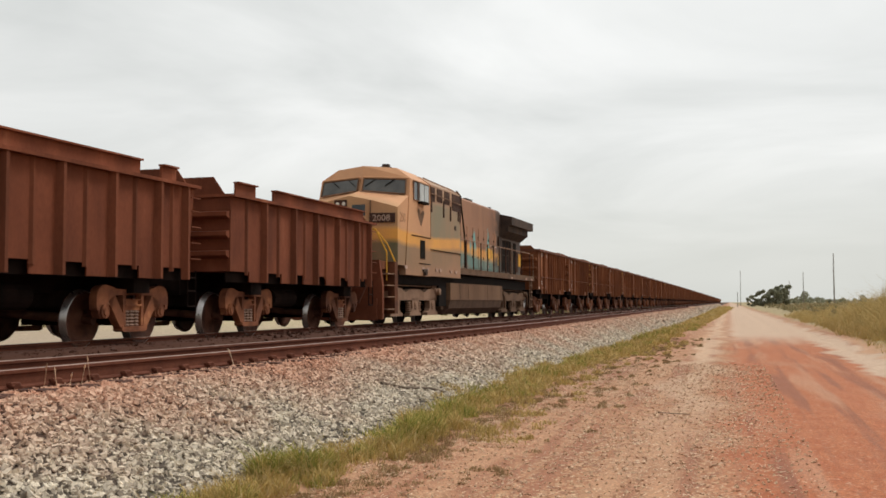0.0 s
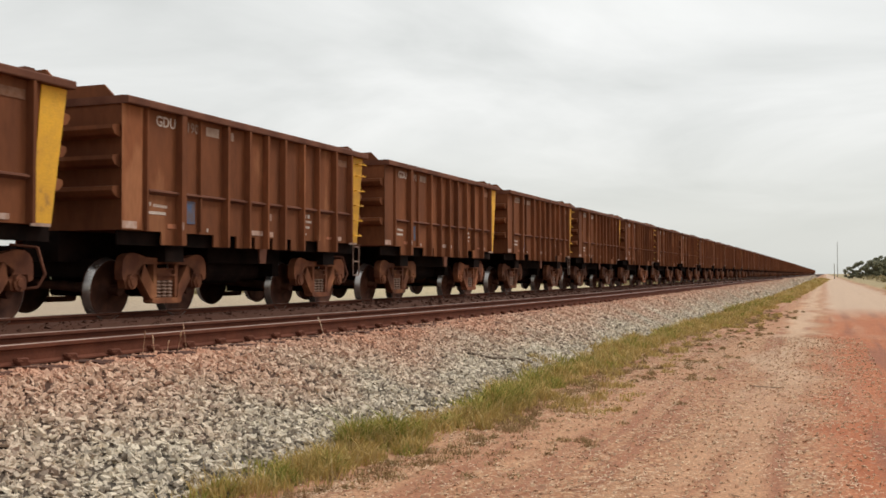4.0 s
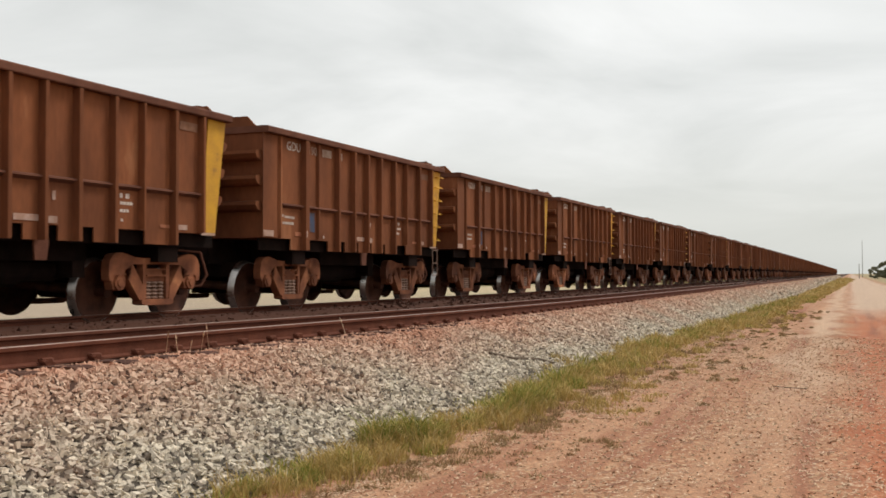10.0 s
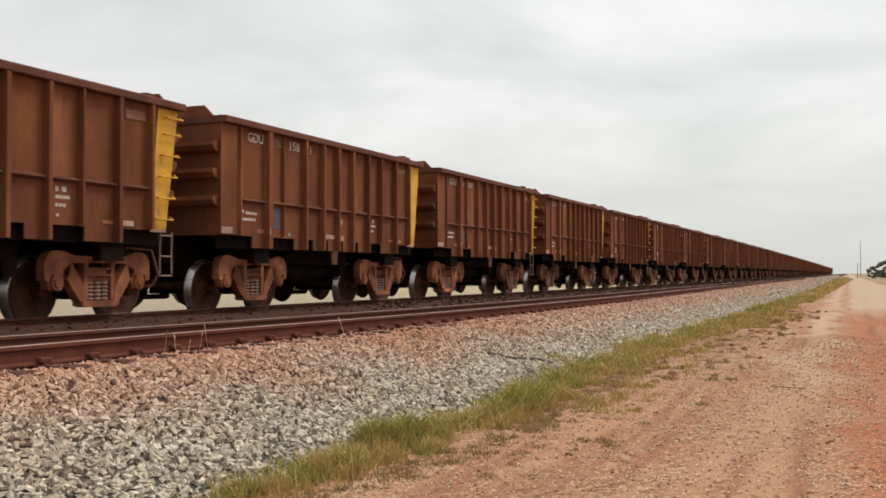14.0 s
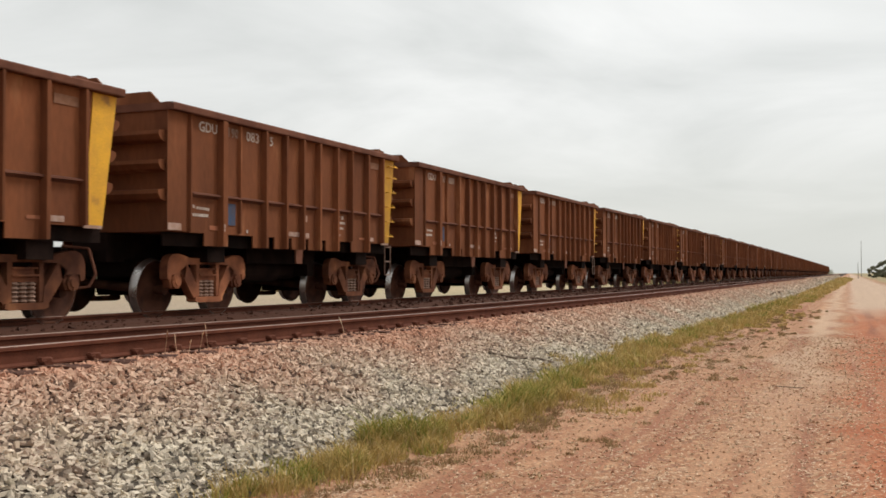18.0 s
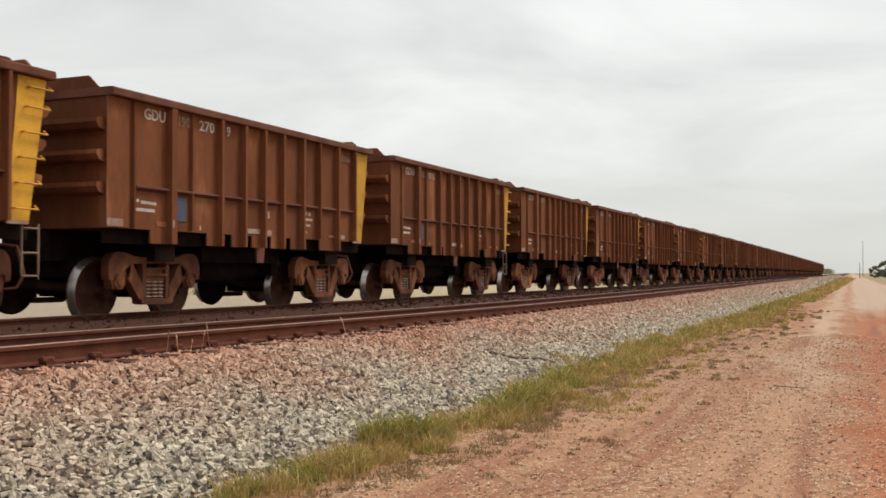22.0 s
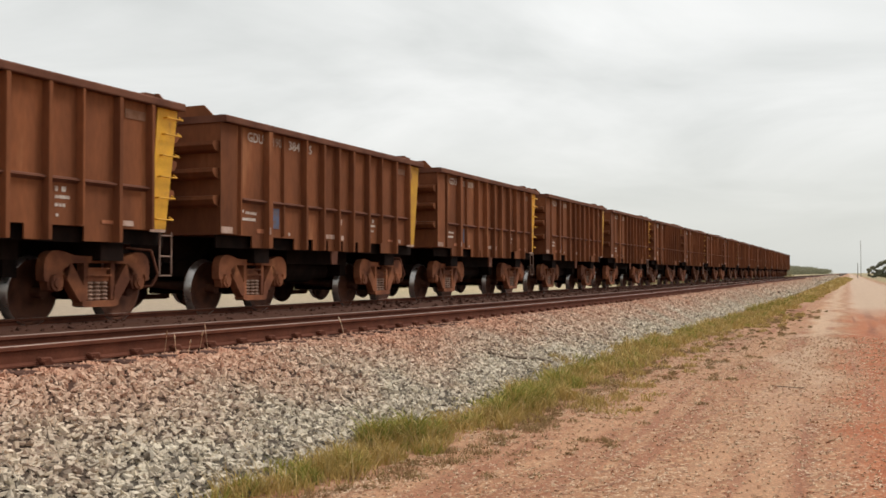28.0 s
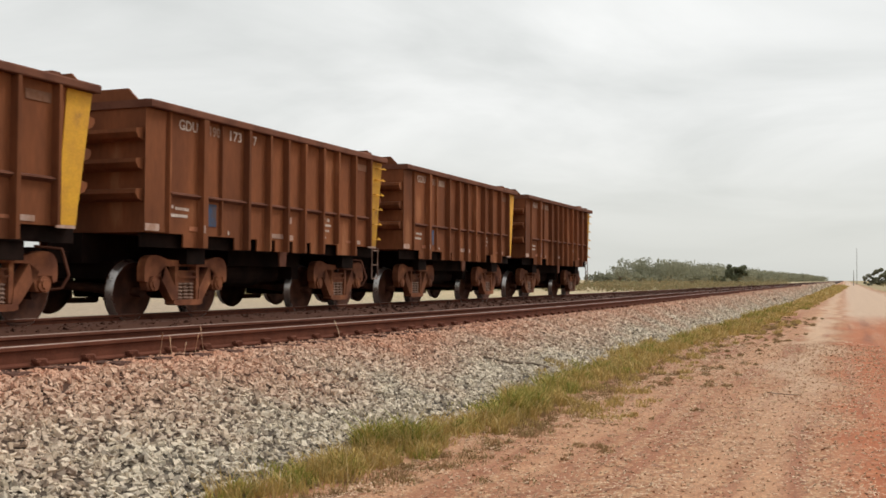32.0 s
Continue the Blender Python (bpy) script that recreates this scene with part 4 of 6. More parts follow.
def engine_paint():
    """Faded livery in bands: green-grey, orange band, dusty cream cab, red-brown dirt over the rear hood, bare streaks."""
    m = bpy.data.materials.new("engine_livery")
    m.use_nodes = True
    nt = m.node_tree
    n, ln = nt.nodes.new, nt.links.new
    bsdf = nt.nodes["Principled BSDF"]
    tc, sep = n("ShaderNodeTexCoord"), n("ShaderNodeSeparateXYZ")
    ln(tc.outputs["Object"], sep.inputs[0])

    def noise_at(scale, stretch=(1, 1, 1)):
        t, mp = n("ShaderNodeTexNoise"), n("ShaderNodeMapping")
        mp.inputs["Scale"].default_value = stretch
        ln(tc.outputs["Object"], mp.inputs["Vector"])
        ln(mp.outputs[0], t.inputs["Vector"])
        t.inputs["Scale"].default_value, t.inputs["Detail"].default_value = scale, 6
        return t.outputs["Fac"]

    def spread(v, lo, hi, a=0.0, b=1.0):
        r = n("ShaderNodeMapRange")
        ln(v, r.inputs["Value"])
        for k, x in (("From Min", lo), ("From Max", hi), ("To Min", a), ("To Max", b)):
            r.inputs[k].default_value = x
        return r.outputs[0]

    def maths(op, a, b):
        x = n("ShaderNodeMath")
        x.operation = op
        for i, v in enumerate((a, b)):
            if isinstance(v, (int, float)):
                x.inputs[i].default_value = v
            else:
                ln(v, x.inputs[i])
        return x.outputs[0]

    def blend(f, a, b):
        x = n("ShaderNodeMix")
        x.data_type = "RGBA"
        ln(f, x.inputs["Factor"])
        for key, v in (("A", a), ("B", b)):
            if isinstance(v, tuple):
                x.inputs[key].default_value = (*v, 1)
            else:
                ln(v, x.inputs[key])
        return x.outputs["Result"]

    y, z = sep.outputs["Y"], sep.outputs["Z"]
    wave = maths("ADD", z, maths("MULTIPLY", maths("SINE", maths("SUBTRACT", maths("MULTIPLY", y, 0.55), 0.935), 0.0), 0.1))
    rough_edge = maths("ADD", wave, spread(noise_at(1.2, (1, 1, 0.6)), 0.3, 0.7, -0.03, 0.03))
    upper = blend(spread(y, 4.97, 4.99), (0.60, 0.31, 0.155), blend(spread(z, 3.86, 3.98), (0.235, 0.195, 0.12), (0.38, 0.24, 0.15)))
    upper = blend(spread(y, 2.0, 1.60), upper, (0.50, 0.28, 0.13))
    upper = blend(spread(y, 8.80, 8.84), upper, blend(spread(y, 9.8, 11.2), (0.25, 0.185, 0.115), blend(spread(y, 11.5, 14.5), (0.30, 0.14, 0.075), (0.215, 0.097, 0.053))))
    lower = blend(spread(y, 1.72, 1.60), (0.27, 0.165, 0.088), (0.085, 0.095, 0.05))
    lower = blend(spread(y, 8.8, 9.2), lower, (0.11, 0.20, 0.18))
    lower = blend(spread(maths("ADD", wave, spread(noise_at(0.8, (1, 1, 0.4)), 0.3, 0.7, -0.25, 0.25)), 2.0, 1.62), lower, (0.33, 0.175, 0.10))
    col = blend(spread(rough_edge, 2.38, 2.56), lower, (0.74, 0.345, 0.065))
    col = blend(spread(rough_edge, 2.80, 2.92), col, upper)
    dirt = maths("MULTIPLY", spread(noise_at(0.9, (1, 1, 0.5)), 0.38, 0.72), 0.5)
    col = blend(dirt, col, (0.42, 0.20, 0.10))
    run = maths("ABSOLUTE", maths("SUBTRACT", maths("FRACT", maths("MULTIPLY", maths("SUBTRACT", maths("ADD", y, spread(noise_at(0.7, (1, 1, 0)), 0.3, 0.7, -0.7, 0.7)), 9.15), 0.43), 0.0), 0.5), 0.0)
    edge = maths("ADD", maths("MULTIPLY", run, 6.5), maths("MULTIPLY", spread(noise_at(3.0, (1, 1.5, 0.4)), 0.3, 0.7, -1, 1), 0.35))
    tent = maths("SUBTRACT", maths("SUBTRACT", z, 2.75), maths("SUBTRACT", 0.95, edge))
    streaks = maths("MULTIPLY", spread(tent, 0.06, -0.06), maths("MULTIPLY", spread(y, 9.3, 9.8), maths("MULTIPLY", spread(y, 16.9, 16.2), spread(z, 2.7, 2.85, 0.25, 0.9))))
    bare = blend(spread(z, 2.55, 2.75), (0.09, 0.30, 0.29), (0.13, 0.38, 0.36))
    col = blend(streaks, col, bare)
    soot = maths("MULTIPLY", spread(maths("ADD", y, spread(noise_at(1.4), 0.3, 0.7, -1, 1)), 16.0, 17.2), 0.9)
    col = blend(soot, col, (0.065, 0.042, 0.032))
    hsv = n("ShaderNodeHueSaturation")
    ln(col, hsv.inputs["Color"])
    ln(spread(noise_at(28), 0.3, 0.7, 0.94, 1.06), hsv.inputs["Value"])
    ln(hsv.outputs["Color"], bsdf.inputs["Base Color"])
    bsdf.inputs["Roughness"].default_value = 0.7
    return m


M_LIVERY = engine_paint()
M_GLASS = surface("dark_cab_glass", (0.03, 0.035, 0.04), (0.05, 0.055, 0.06), 2, 0.1, bump=0, vary=0.02, gloss=0.5)
# base greys stand in for the sky mirrored in windscreen and sliding panes
M_SCREEN = surface("sky_grey_windscreen", (0.055, 0.055, 0.052), (0.095, 0.093, 0.085), 1.5, 0.2, bump=0, vary=0.02, gloss=0.5)
M_PANE = surface("sliding_pane", (0.33, 0.34, 0.33), (0.42, 0.43, 0.42), 2, 0.15, bump=0, vary=0.02, gloss=0.5)
M_DUST = surface("dust_covered_steel", (0.11, 0.06, 0.036), (0.17, 0.098, 0.06), 1.8, 0.88, third=(0.10, 0.054, 0.033))
M_TANK = surface("dusty_tank", (0.13, 0.066, 0.036), (0.22, 0.122, 0.07), 0.6, 0.85, third=(0.095, 0.05, 0.028), streak=0.3)
M_BELLY = surface("belly_brown", (0.075, 0.04, 0.025), (0.12, 0.068, 0.043), 1.8, 0.85, third=(0.06, 0.034, 0.022))
M_PALE = surface("pale_road_dust", (0.22, 0.125, 0.08), (0.32, 0.195, 0.13), 1.5, 0.9, third=(0.17, 0.095, 0.06))
M_BLACK = surface("black_grille", (0.008, 0.006, 0.005), (0.018, 0.012, 0.010), 5, 0.85, gloss=0.06)
M_SOOT = surface("sooty_steel", (0.045, 0.03, 0.024), (0.085, 0.055, 0.042), 2.2, 0.85)
M_VENT = surface("rusty_vent", (0.045, 0.022, 0.016), (0.085, 0.042, 0.03), 4, 0.85)
M_GHOST = surface("ghost_lettering", (0.36, 0.19, 0.105), (0.42, 0.23, 0.13), 3, 0.85, bump=0)
M_LAMP = surface("lamp_glass", (0.75, 0.72, 0.66), (0.65, 0.6, 0.5), 5, 0.2, bump=0)


def rail_run(name, pts, r, material, parent, label=""):
    bm = bmesh.new()
    for a, b in zip(pts, pts[1:]):
        tube(bm, a, b, r, k=8)
    return part(name, bm, material, parent, label)


def loco_bogie(loco, y, M_DUST):
    bm = bmesh.new()
    box(bm, -0.9, 0.9, -2.3, 2.3, 0.55, 1.0)
    for c in (-1.55, 0.35, 1.55):
        box(bm, -0.62, 0.62, c - 0.5, c + 0.5, 0.15, 0.7)
    box(bm, -0.6, 0.6, -0.4, 0.4, 1.0, 1.35)
    bogie = part("bogie", bm, M_BLACK, loco, "dusty six-wheel bogie", at=pose(0, y, 0))
    for s in (-1, 1):
        bm = bmesh.new()
        x0, x1 = sorted((s * 1.08, s * 1.26))
        top = [(-2.75, 0.78), (-2.75, 0.98), (-2.3, 1.08), (-1.5, 1.08), (-1.0, 0.96), (-0.5, 1.06), (0.5, 1.06), (1.0, 0.96), (1.5, 1.08), (2.3, 1.08), (2.75, 0.98), (2.75, 0.78), (2.35, 0.70), (-2.35, 0.70)]
        prism(bm, top, x0, x1)
        for c in (-1.93, 0.0, 1.93):
            prism(bm, ((c - 0.46, 0.78), (c + 0.46, 0.78), (c + 0.33, 0.66), (c + 0.31, 0.44), (c + 0.42, 0.34), (c + 0.60, 0.30), (c + 0.60, 0.21), (c - 0.60, 0.21), (c - 0.60, 0.30), (c - 0.42, 0.34), (c - 0.31, 0.44), (c - 0.33, 0.66)), x0, x1)
        part("side_frame", bm, M_DUST, bogie, bevel=0.015)
        for c in (-1.93, 0.0, 1.93):
            bm = bmesh.new()
            tube(bm, (s * 1.2, c, 0.55), (s * 1.285, c, 0.55), 0.15, 0.14, 16)
            tube(bm, (s * 1.285, c, 0.55), (s * 1.30, c, 0.55), 0.09, 0.08, 12)
            part("axle_box", bm, M_DUST, bogie)
        for c in (-0.96, 0.96):
            bm = bmesh.new()
            coil(bm, s * 1.18, c - 0.42 * (1 if c > 0 else -1), 0.34, 0.66, 0.11, 5, 10)
            part("coil_spring", bm, M_DUST, bogie)
        for c in (-2.35, 2.6):
            bm = bmesh.new()
            tube(bm, (s * 1.16, c - 0.2, 1.0), (s * 1.40, c - 0.2, 1.0), 0.13, 0.11, 12)
            part("brake_cylinder", bm, M_DUST, bogie, bevel=0.015)
            bm = bmesh.new()
            tube(bm, (s * 1.30, c + 0.30, 0.40), (s * 1.30, c + 0.22, 1.0), 0.045, k=8)
            part("damper", bm, M_DUST, bogie)
            rail_run("brake_hose", [(s * 1.3, c - 0.1, 0.95), (s * 1.34, c + 0.05, 1.12), (s * 1.28, c + 0.4, 1.2)], 0.018, M_BLACK, bogie)
        for c in (-2.45, 2.45):
            bm = bmesh.new()
            tube(bm, (s * 1.2, c - 0.25, 1.02), (s * 1.2, c + 0.25, 1.02), 0.12, k=12)
            part("brake_cylinder", bm, M_DUST, bogie, bevel=0.02)
        bm = bmesh.new()
        tube(bm, (s * 1.2, -2.3, 1.16), (s * 1.2, 2.3, 1.16), 0.022, k=6)
        part("air_pipe", bm, M_DUST, bogie)
    for c in (-1.93, 0.0, 1.93):
        part("wheelset", LOCO_WHEELSET, None, bogie, at=pose(AXLE_X, c, AXLE_Z, 0, AXLE_TILT))


def build_loco(q):
    e = tagged(new("locomotive"), "dust-stained diesel locomotive in faded orange and green livery", "locomotive")
    # faceted nose, its top falling to the front and to the sides
    bm = bmesh.new()
    plan = ((-1.47, 1.64, 3.50), (-0.68, 1.42, 3.72), (0.0, 1.38, 3.86), (0.68, 1.42, 3.72), (1.47, 1.64, 3.50), (1.49, 2.74, 3.96), (0.0, 2.40, 4.12), (-1.49, 2.74, 3.96))
    lo = [bm.verts.new((x, y, 1.76)) for x, y, z in plan]
    hi = [bm.verts.new(p) for p in plan]
    bm.faces.new(lo)
    for q4 in ((0, 1, 6, 7), (1, 2, 6), (2, 3, 6), (3, 4, 5, 6)):
        bm.faces.new([hi[i] for i in q4])
    for i in range(8):
        bm.faces.new((lo[i], hi[i], hi[(i + 1) % 8], lo[(i + 1) % 8]))
    part("nose", bm, M_LIVERY, e, "dusty cream faceted nose with an orange band", bevel=0.018)
    # cab with a raked front that comes to a point in plan
    bm = bmesh.new()
    ring = ((1.51, 1.48, 2.28), (1.51, 3.94, 2.68), (1.49, 4.50, 2.86), (0.98, 4.86, 3.0), (0.0, 4.93, 2.72), (-0.98, 4.86, 3.0), (-1.49, 4.50, 2.86), (-1.51, 3.94, 2.68), (-1.51, 1.48, 2.28))
    front = [bm.verts.new((x, y, z)) for x, z, y in ring]
    back = [bm.verts.new((x, 4.98, z)) for x, z, y in ring]
    base = bm.verts.new((0.0, 2.34, 4.08))
    bm.faces.new((front[0], front[1], base, front[7], front[8]))
    bm.faces.new((front[1], front[2], front[3], front[4], base))
    bm.faces.new((front[4], front[5], front[6], front[7], base))
    bm.faces.new(back[::-1])
    for i in range(9):
        bm.faces.new((front[i], back[i], back[(i + 1) % 9], front[(i + 1) % 9]))
    part("cab", bm, M_LIVERY, e, "cream driver's cab")
    for s in (-1, 1):
        v = [(s * 0.09, 2.30, 4.10), (s * 1.40, 2.605, 3.99), (s * 1.38, 2.775, 4.45), (s * 0.09, 2.48, 4.50)]
        bm = bmesh.new()
        lo, hi = [bm.verts.new((x, y - 0.015, z)) for x, y, z in v], [bm.verts.new((x, y + 0.06, z)) for x, y, z in v]
        bm.faces.new(lo)
        bm.faces.new(hi[::-1])
        for i in range(4):
            bm.faces.new((lo[i], lo[(i + 1) % 4], hi[(i + 1) % 4], hi[i]))
        shield = part("windshield", bm, M_SCREEN, e, "dark raked windscreen", bevel=0.01)
        rail_run("window_frame", [(x, y - 0.02, z) for x, y, z in v + v[:1]], 0.022, M_DUST, shield)
        for a, b in ((0.45, 0.12), (1.05, -0.1)):
            rail_run("wiper", [(s * a, 2.43 + 0.225 * (a - 0.1), 4.47), (s * (a - 0.28), 2.34 + 0.225 * (a - 0.38), 4.25)], 0.013, M_BLACK, shield)
        rail_run("visor", [(s * 0.05, 2.48, 4.545), (s * 1.42, 2.80, 4.50)], 0.03, M_LIVERY, e)
        rail_run("nose_handrail", [(s * 0.1, 2.05, 4.05), (s * 0.75, 2.12, 3.98), (s * 1.25, 2.3, 3.93)], 0.014, M_PALE, e)
    boxes("roof_hatch", [(0.45, 0.75, 2.95, 3.25, 4.88, 4.92), (0.5, 0.7, 3.0, 3.2, 4.92, 5.0)], M_SOOT, e, bevel=0.01)
    win = boxes("cab_window", [(1.505, 1.52, 3.08, 4.74, 3.85, 4.44)], M_GLASS, e, "dark side window opening", bevel=0.004)
    boxes("window_post", [(1.52, 1.535, 3.50, 3.68, 3.85, 4.44)], M_SOOT, win)
    boxes("sliding_pane", [(1.522, 1.532, 3.72, 4.18, 3.87, 4.42)], M_PANE, win, "pale sliding side pane")
    boxes("sliding_pane", [(1.522, 1.532, 4.24, 4.70, 3.87, 4.42)], M_PANE, win, "pale sliding side pane")
    rail_run("window_frame", [(1.53, 3.08, 3.85), (1.53, 4.74, 3.85), (1.53, 4.74, 4.45), (1.53, 3.08, 4.45), (1.53, 3.08, 3.85)], 0.018, M_PALE, win)
    boxes("arm_rest", [(1.52, 1.68, 3.55, 4.25, 3.77, 3.84)], M_BLACK, e, bevel=0.02)
    boxes("cab_grille", [(1.511, 1.53, 3.80, 4.30, 2.03, 2.62)], M_BLACK, e, "dark louvred panel")
    bm = bmesh.new()
    prism(bm, ((3.54, 3.54), (3.60, 3.60), (3.72, 3.60), (3.86, 3.46), (4.06, 3.58), (4.20, 3.58), (4.26, 3.50), (4.20, 3.40), (3.91, 3.04), (3.60, 3.36)), 1.509, 1.514)
    part("emblem", bm, M_DUST, e, "worn grey-brown heart-shaped emblem")
    part("lettering", letters("2008", 0.42, M_GHOST), None, e, at=Matrix.Translation((1.482, 1.84, 3.08)) @ STAND @ Matrix.Diagonal((0.8, 1, 1, 1)))
    for y0, y1, z in ((2.9, 4.98, 2.72), (5.0, 8.75, 2.36), (3.7, 4.9, 1.86)):
        boxes("seam", [(1.505, 1.53, y0, y1, z, z + 0.025)], M_BLACK, e)
    boxes("door_seam", [(1.508, 1.52, 4.97, 4.995, 2.74, 4.5)], M_DUST, e)
    boxes("side_lug", [(1.50, 1.60, 4.16, 4.36, 1.50, 1.62), (1.50, 1.56, 4.05, 4.47, 1.62, 1.70)], M_SOOT, e, bevel=0.01)
    # nose fittings
    slant = math.degrees(math.atan2(0.22, 0.79))
    board = boxes("number_board", [(-0.39, 0.39, -0.03, 0.01, -0.14, 0.15)], M_VENT, e, "dark number board", bevel=0.008)
    board.matrix_basis = pose(1.03, 1.50, 3.17, 0, 0, slant)
    part("lettering", letters("2008", 0.27, M_FADED), None, board, at=pose(-0.30, -0.033, -0.09, 90, 0, 0))
    bm = bmesh.new()
    box(bm, -0.48, -0.06, 1.375, 1.45, 3.50, 3.74)
    light = part("headlight", bm, M_VENT, e, "twin headlight in a dark recess", bevel=0.02)
    for x in (-0.37, -0.17):
        bm = bmesh.new()
        tube(bm, (x, 1.385, 3.62), (x, 1.362, 3.62), 0.055, k=14)
        part("lens", bm, M_LAMP, light)
    boxes("nose_window", [(0.10, 0.52, 1.365, 1.43, 3.24, 3.58)], M_GLASS, e, "small dark nose door window", bevel=0.06)
    boxes("nose_door", [(-0.06, 0.60, 1.385, 1.41, 1.90, 3.66)], M_LIVERY, e, bevel=0.01)
    boxes("door_seam", [(0.66, 0.70, 1.395, 1.43, 1.80, 3.70)], M_DUST, e)
    # pilot, steps and front rails
    bm = bmesh.new()
    prism(bm, ((-1.45, 0.15), (1.45, 0.15), (1.45, 1.1), (1.35, 1.86), (-1.35, 1.86), (-1.45, 1.1)), 0.3, 0.44, "y")
    prism(bm, ((-1.3, 0.2), (0, 0.0), (1.3, 0.2), (1.3, 0.32), (-1.3, 0.32)), 0.12, 0.75, "z")
    part("pilot", bm, M_BODY_POST, e, "red-brown dusty pilot plate and plough", bevel=0.015)
    bm = bmesh.new()
    box(bm, -1.2, 1.2, 0.3, 2.0, 1.62, 1.86)
    part("front_platform", bm, M_CAST, e, bevel=0.01)
    boxes("step_well", [(1.06, 1.48, 1.34, 1.62, 0.30, 1.84)], M_CAST, e, bevel=0.01)
    boxes("step_well", [(-1.48, -1.06, 1.34, 1.62, 0.30, 1.84)], M_CAST, e, bevel=0.01)
    for s in (-1, 1):
        for z in (0.42, 0.78, 1.12, 1.46):
            a, b = sorted((s * 1.0, s * 1.47))
            boxes("step", [(a, b, 0.72, 1.34, z, z + 0.03)], M_PALE, e)
        rail_run("handrail", [(s * 0.3, 0.9, 2.80), (s * 1.02, 0.9, 2.80), (s * 1.34, 1.0, 2.12), (s * 1.34, 1.0, 1.28)], 0.022, M_YELLOW, e, "yellow front handrail")
        rail_run("handrail", [(s * 0.95, 1.36, 2.74), (s * 1.03, 1.26, 2.66), (s * 1.25, 1.30, 2.38), (s * 1.46, 1.44, 1.84)], 0.022, M_YELLOW, e, "yellow step handrail")
    rail_run("coupling_hose", [(0.5, 0.28, 1.3), (0.55, 0.06, 0.8), (0.8, 0.08, 0.62), (1.0, 0.28, 1.2)], 0.03, M_RIM, e)
    # wide cabinet behind the cab
    bm = bmesh.new()
    prism(bm, ((-1.5, 1.50), (-1.5, 4.52), (-1.1, 4.80), (1.1, 4.80), (1.5, 4.52), (1.5, 1.50)), 4.98, 8.82, "y")
    part("equipment_cabinet", bm, M_LIVERY, e, "green-grey equipment housing", bevel=0.01)
    for y0, y1, z0 in ((5.07, 5.50, 3.98), (5.76, 6.40, 4.02), (6.68, 7.34, 4.02), (7.66, 8.72, 3.88)):
        g = boxes("grille", [(1.50, 1.512, y0, y1, z0, 4.47)], M_VENT, e, "dark rusty ventilation opening")
        for i in range(3):
            boxes("slat", [(1.512, 1.522, y0 + 0.02, y1 - 0.02, z0 + 0.1 + i * 0.12, z0 + 0.118 + i * 0.12)], M_SOOT, g)
    for y0, y1, z0, z1 in ((5.02, 5.14, 3.62, 4.0), (6.52, 6.62, 3.55, 4.1), (7.40, 7.50, 3.48, 4.0), (8.45, 8.58, 3.55, 3.9), (8.72, 8.80, 3.5, 4.5)):
        boxes("mullion", [(1.50, 1.53, y0, y1, z0, z1)], M_VENT, e)
    boxes("small_vent", [(1.50, 1.515, 8.0, 8.2, 3.2, 3.36)], M_SOOT, e)
    rail_run("roof_edge", [(1.49, 4.2, 4.66), (1.47, 8.8, 4.58)], 0.02, M_PALE, e)
    rail_run("roof_rail", [(1.52, 5.0, 4.22), (1.56, 5.2, 4.22), (1.56, 8.7, 4.16), (1.50, 8.8, 4.16)], 0.018, M_PALE, e)
    rail_run("cable", [(1.42, 8.60, 4.66), (1.48, 8.95, 4.50), (1.40, 9.35, 4.15), (1.36, 9.75, 3.6), (1.36, 9.95, 3.1), (1.36, 10.0, 2.4), (1.36, 10.0, 1.9)], 0.03, M_BLACK, e)
    # hood
    bm = bmesh.new()
    prism(bm, ((-0.98, 1.86), (-0.98, 4.60), (-0.9, 4.68), (0.9, 4.68), (0.98, 4.60), (0.98, 1.86)), 8.82, 17.6, "y")
    part("engine_hood", bm, M_LIVERY, e, "red-brown dusty engine hood with bare turquoise streaks", bevel=0.01)
    for i in range(9):
        y = 8.92 + i * 0.93
        door = boxes("hood_door", [(0.98, 1.0, y, y + 0.87, 2.0, 3.62)], M_LIVERY, e, bevel=0.006)
        boxes("latch", [(1.0, 1.02, y + 0.76, y + 0.8, z, z + 0.09) for z in (2.4,)], M_BLACK, door)
        boxes("latch", [(1.0, 1.02, y + 0.76, y + 0.8, z, z + 0.09) for z in (3.2,)], M_BLACK, door)
    for y0, y1, z0, z1 in ((14.95, 15.15, 2.52, 2.90), (15.20, 15.58, 2.46, 2.90), (15.66, 15.98, 2.50, 2.86), (17.02, 17.12, 2.25, 2.7)):
        boxes("paint_patch", [(1.001, 1.006, y0, y1, z0, z1)], M_YELLOW, e, "chipped yellow paint patch")
    boxes("hood_box", [(0.98, 1.08, 16.98, 17.55, 3.08, 3.52)], M_SOOT, e, bevel=0.01)
    for y in (15.9, 16.05):
        boxes("hood_hinge", [(1.0, 1.04, y, y + 0.09, 2.98, 3.1)], M_BLACK, e)
    for a, b, z in ((15.2, 15.34, 2.10), (15.55, 15.75, 3.02), (16.5, 16.75, 2.98)):
        boxes("paper_label", [(1.001, 1.006, a, b, z, z + 0.07)], M_WHITE, e)
    boxes("exhaust_stack", [(-0.4, 0.4, 13.9, 14.9, 4.72, 4.95)], M_SOOT, e, bevel=0.04)
    boxes("lifting_lug", [(0.62, 0.7, 16.9, 17.0, 4.72, 4.82)], M_SOOT, e)
    # radiator
    bm = bmesh.new()
    box(bm, -0.98, 0.98, 17.6, 21.92, 1.86, 3.62)
    part("radiator_housing", bm, M_LIVERY, e)
    bm = bmesh.new()
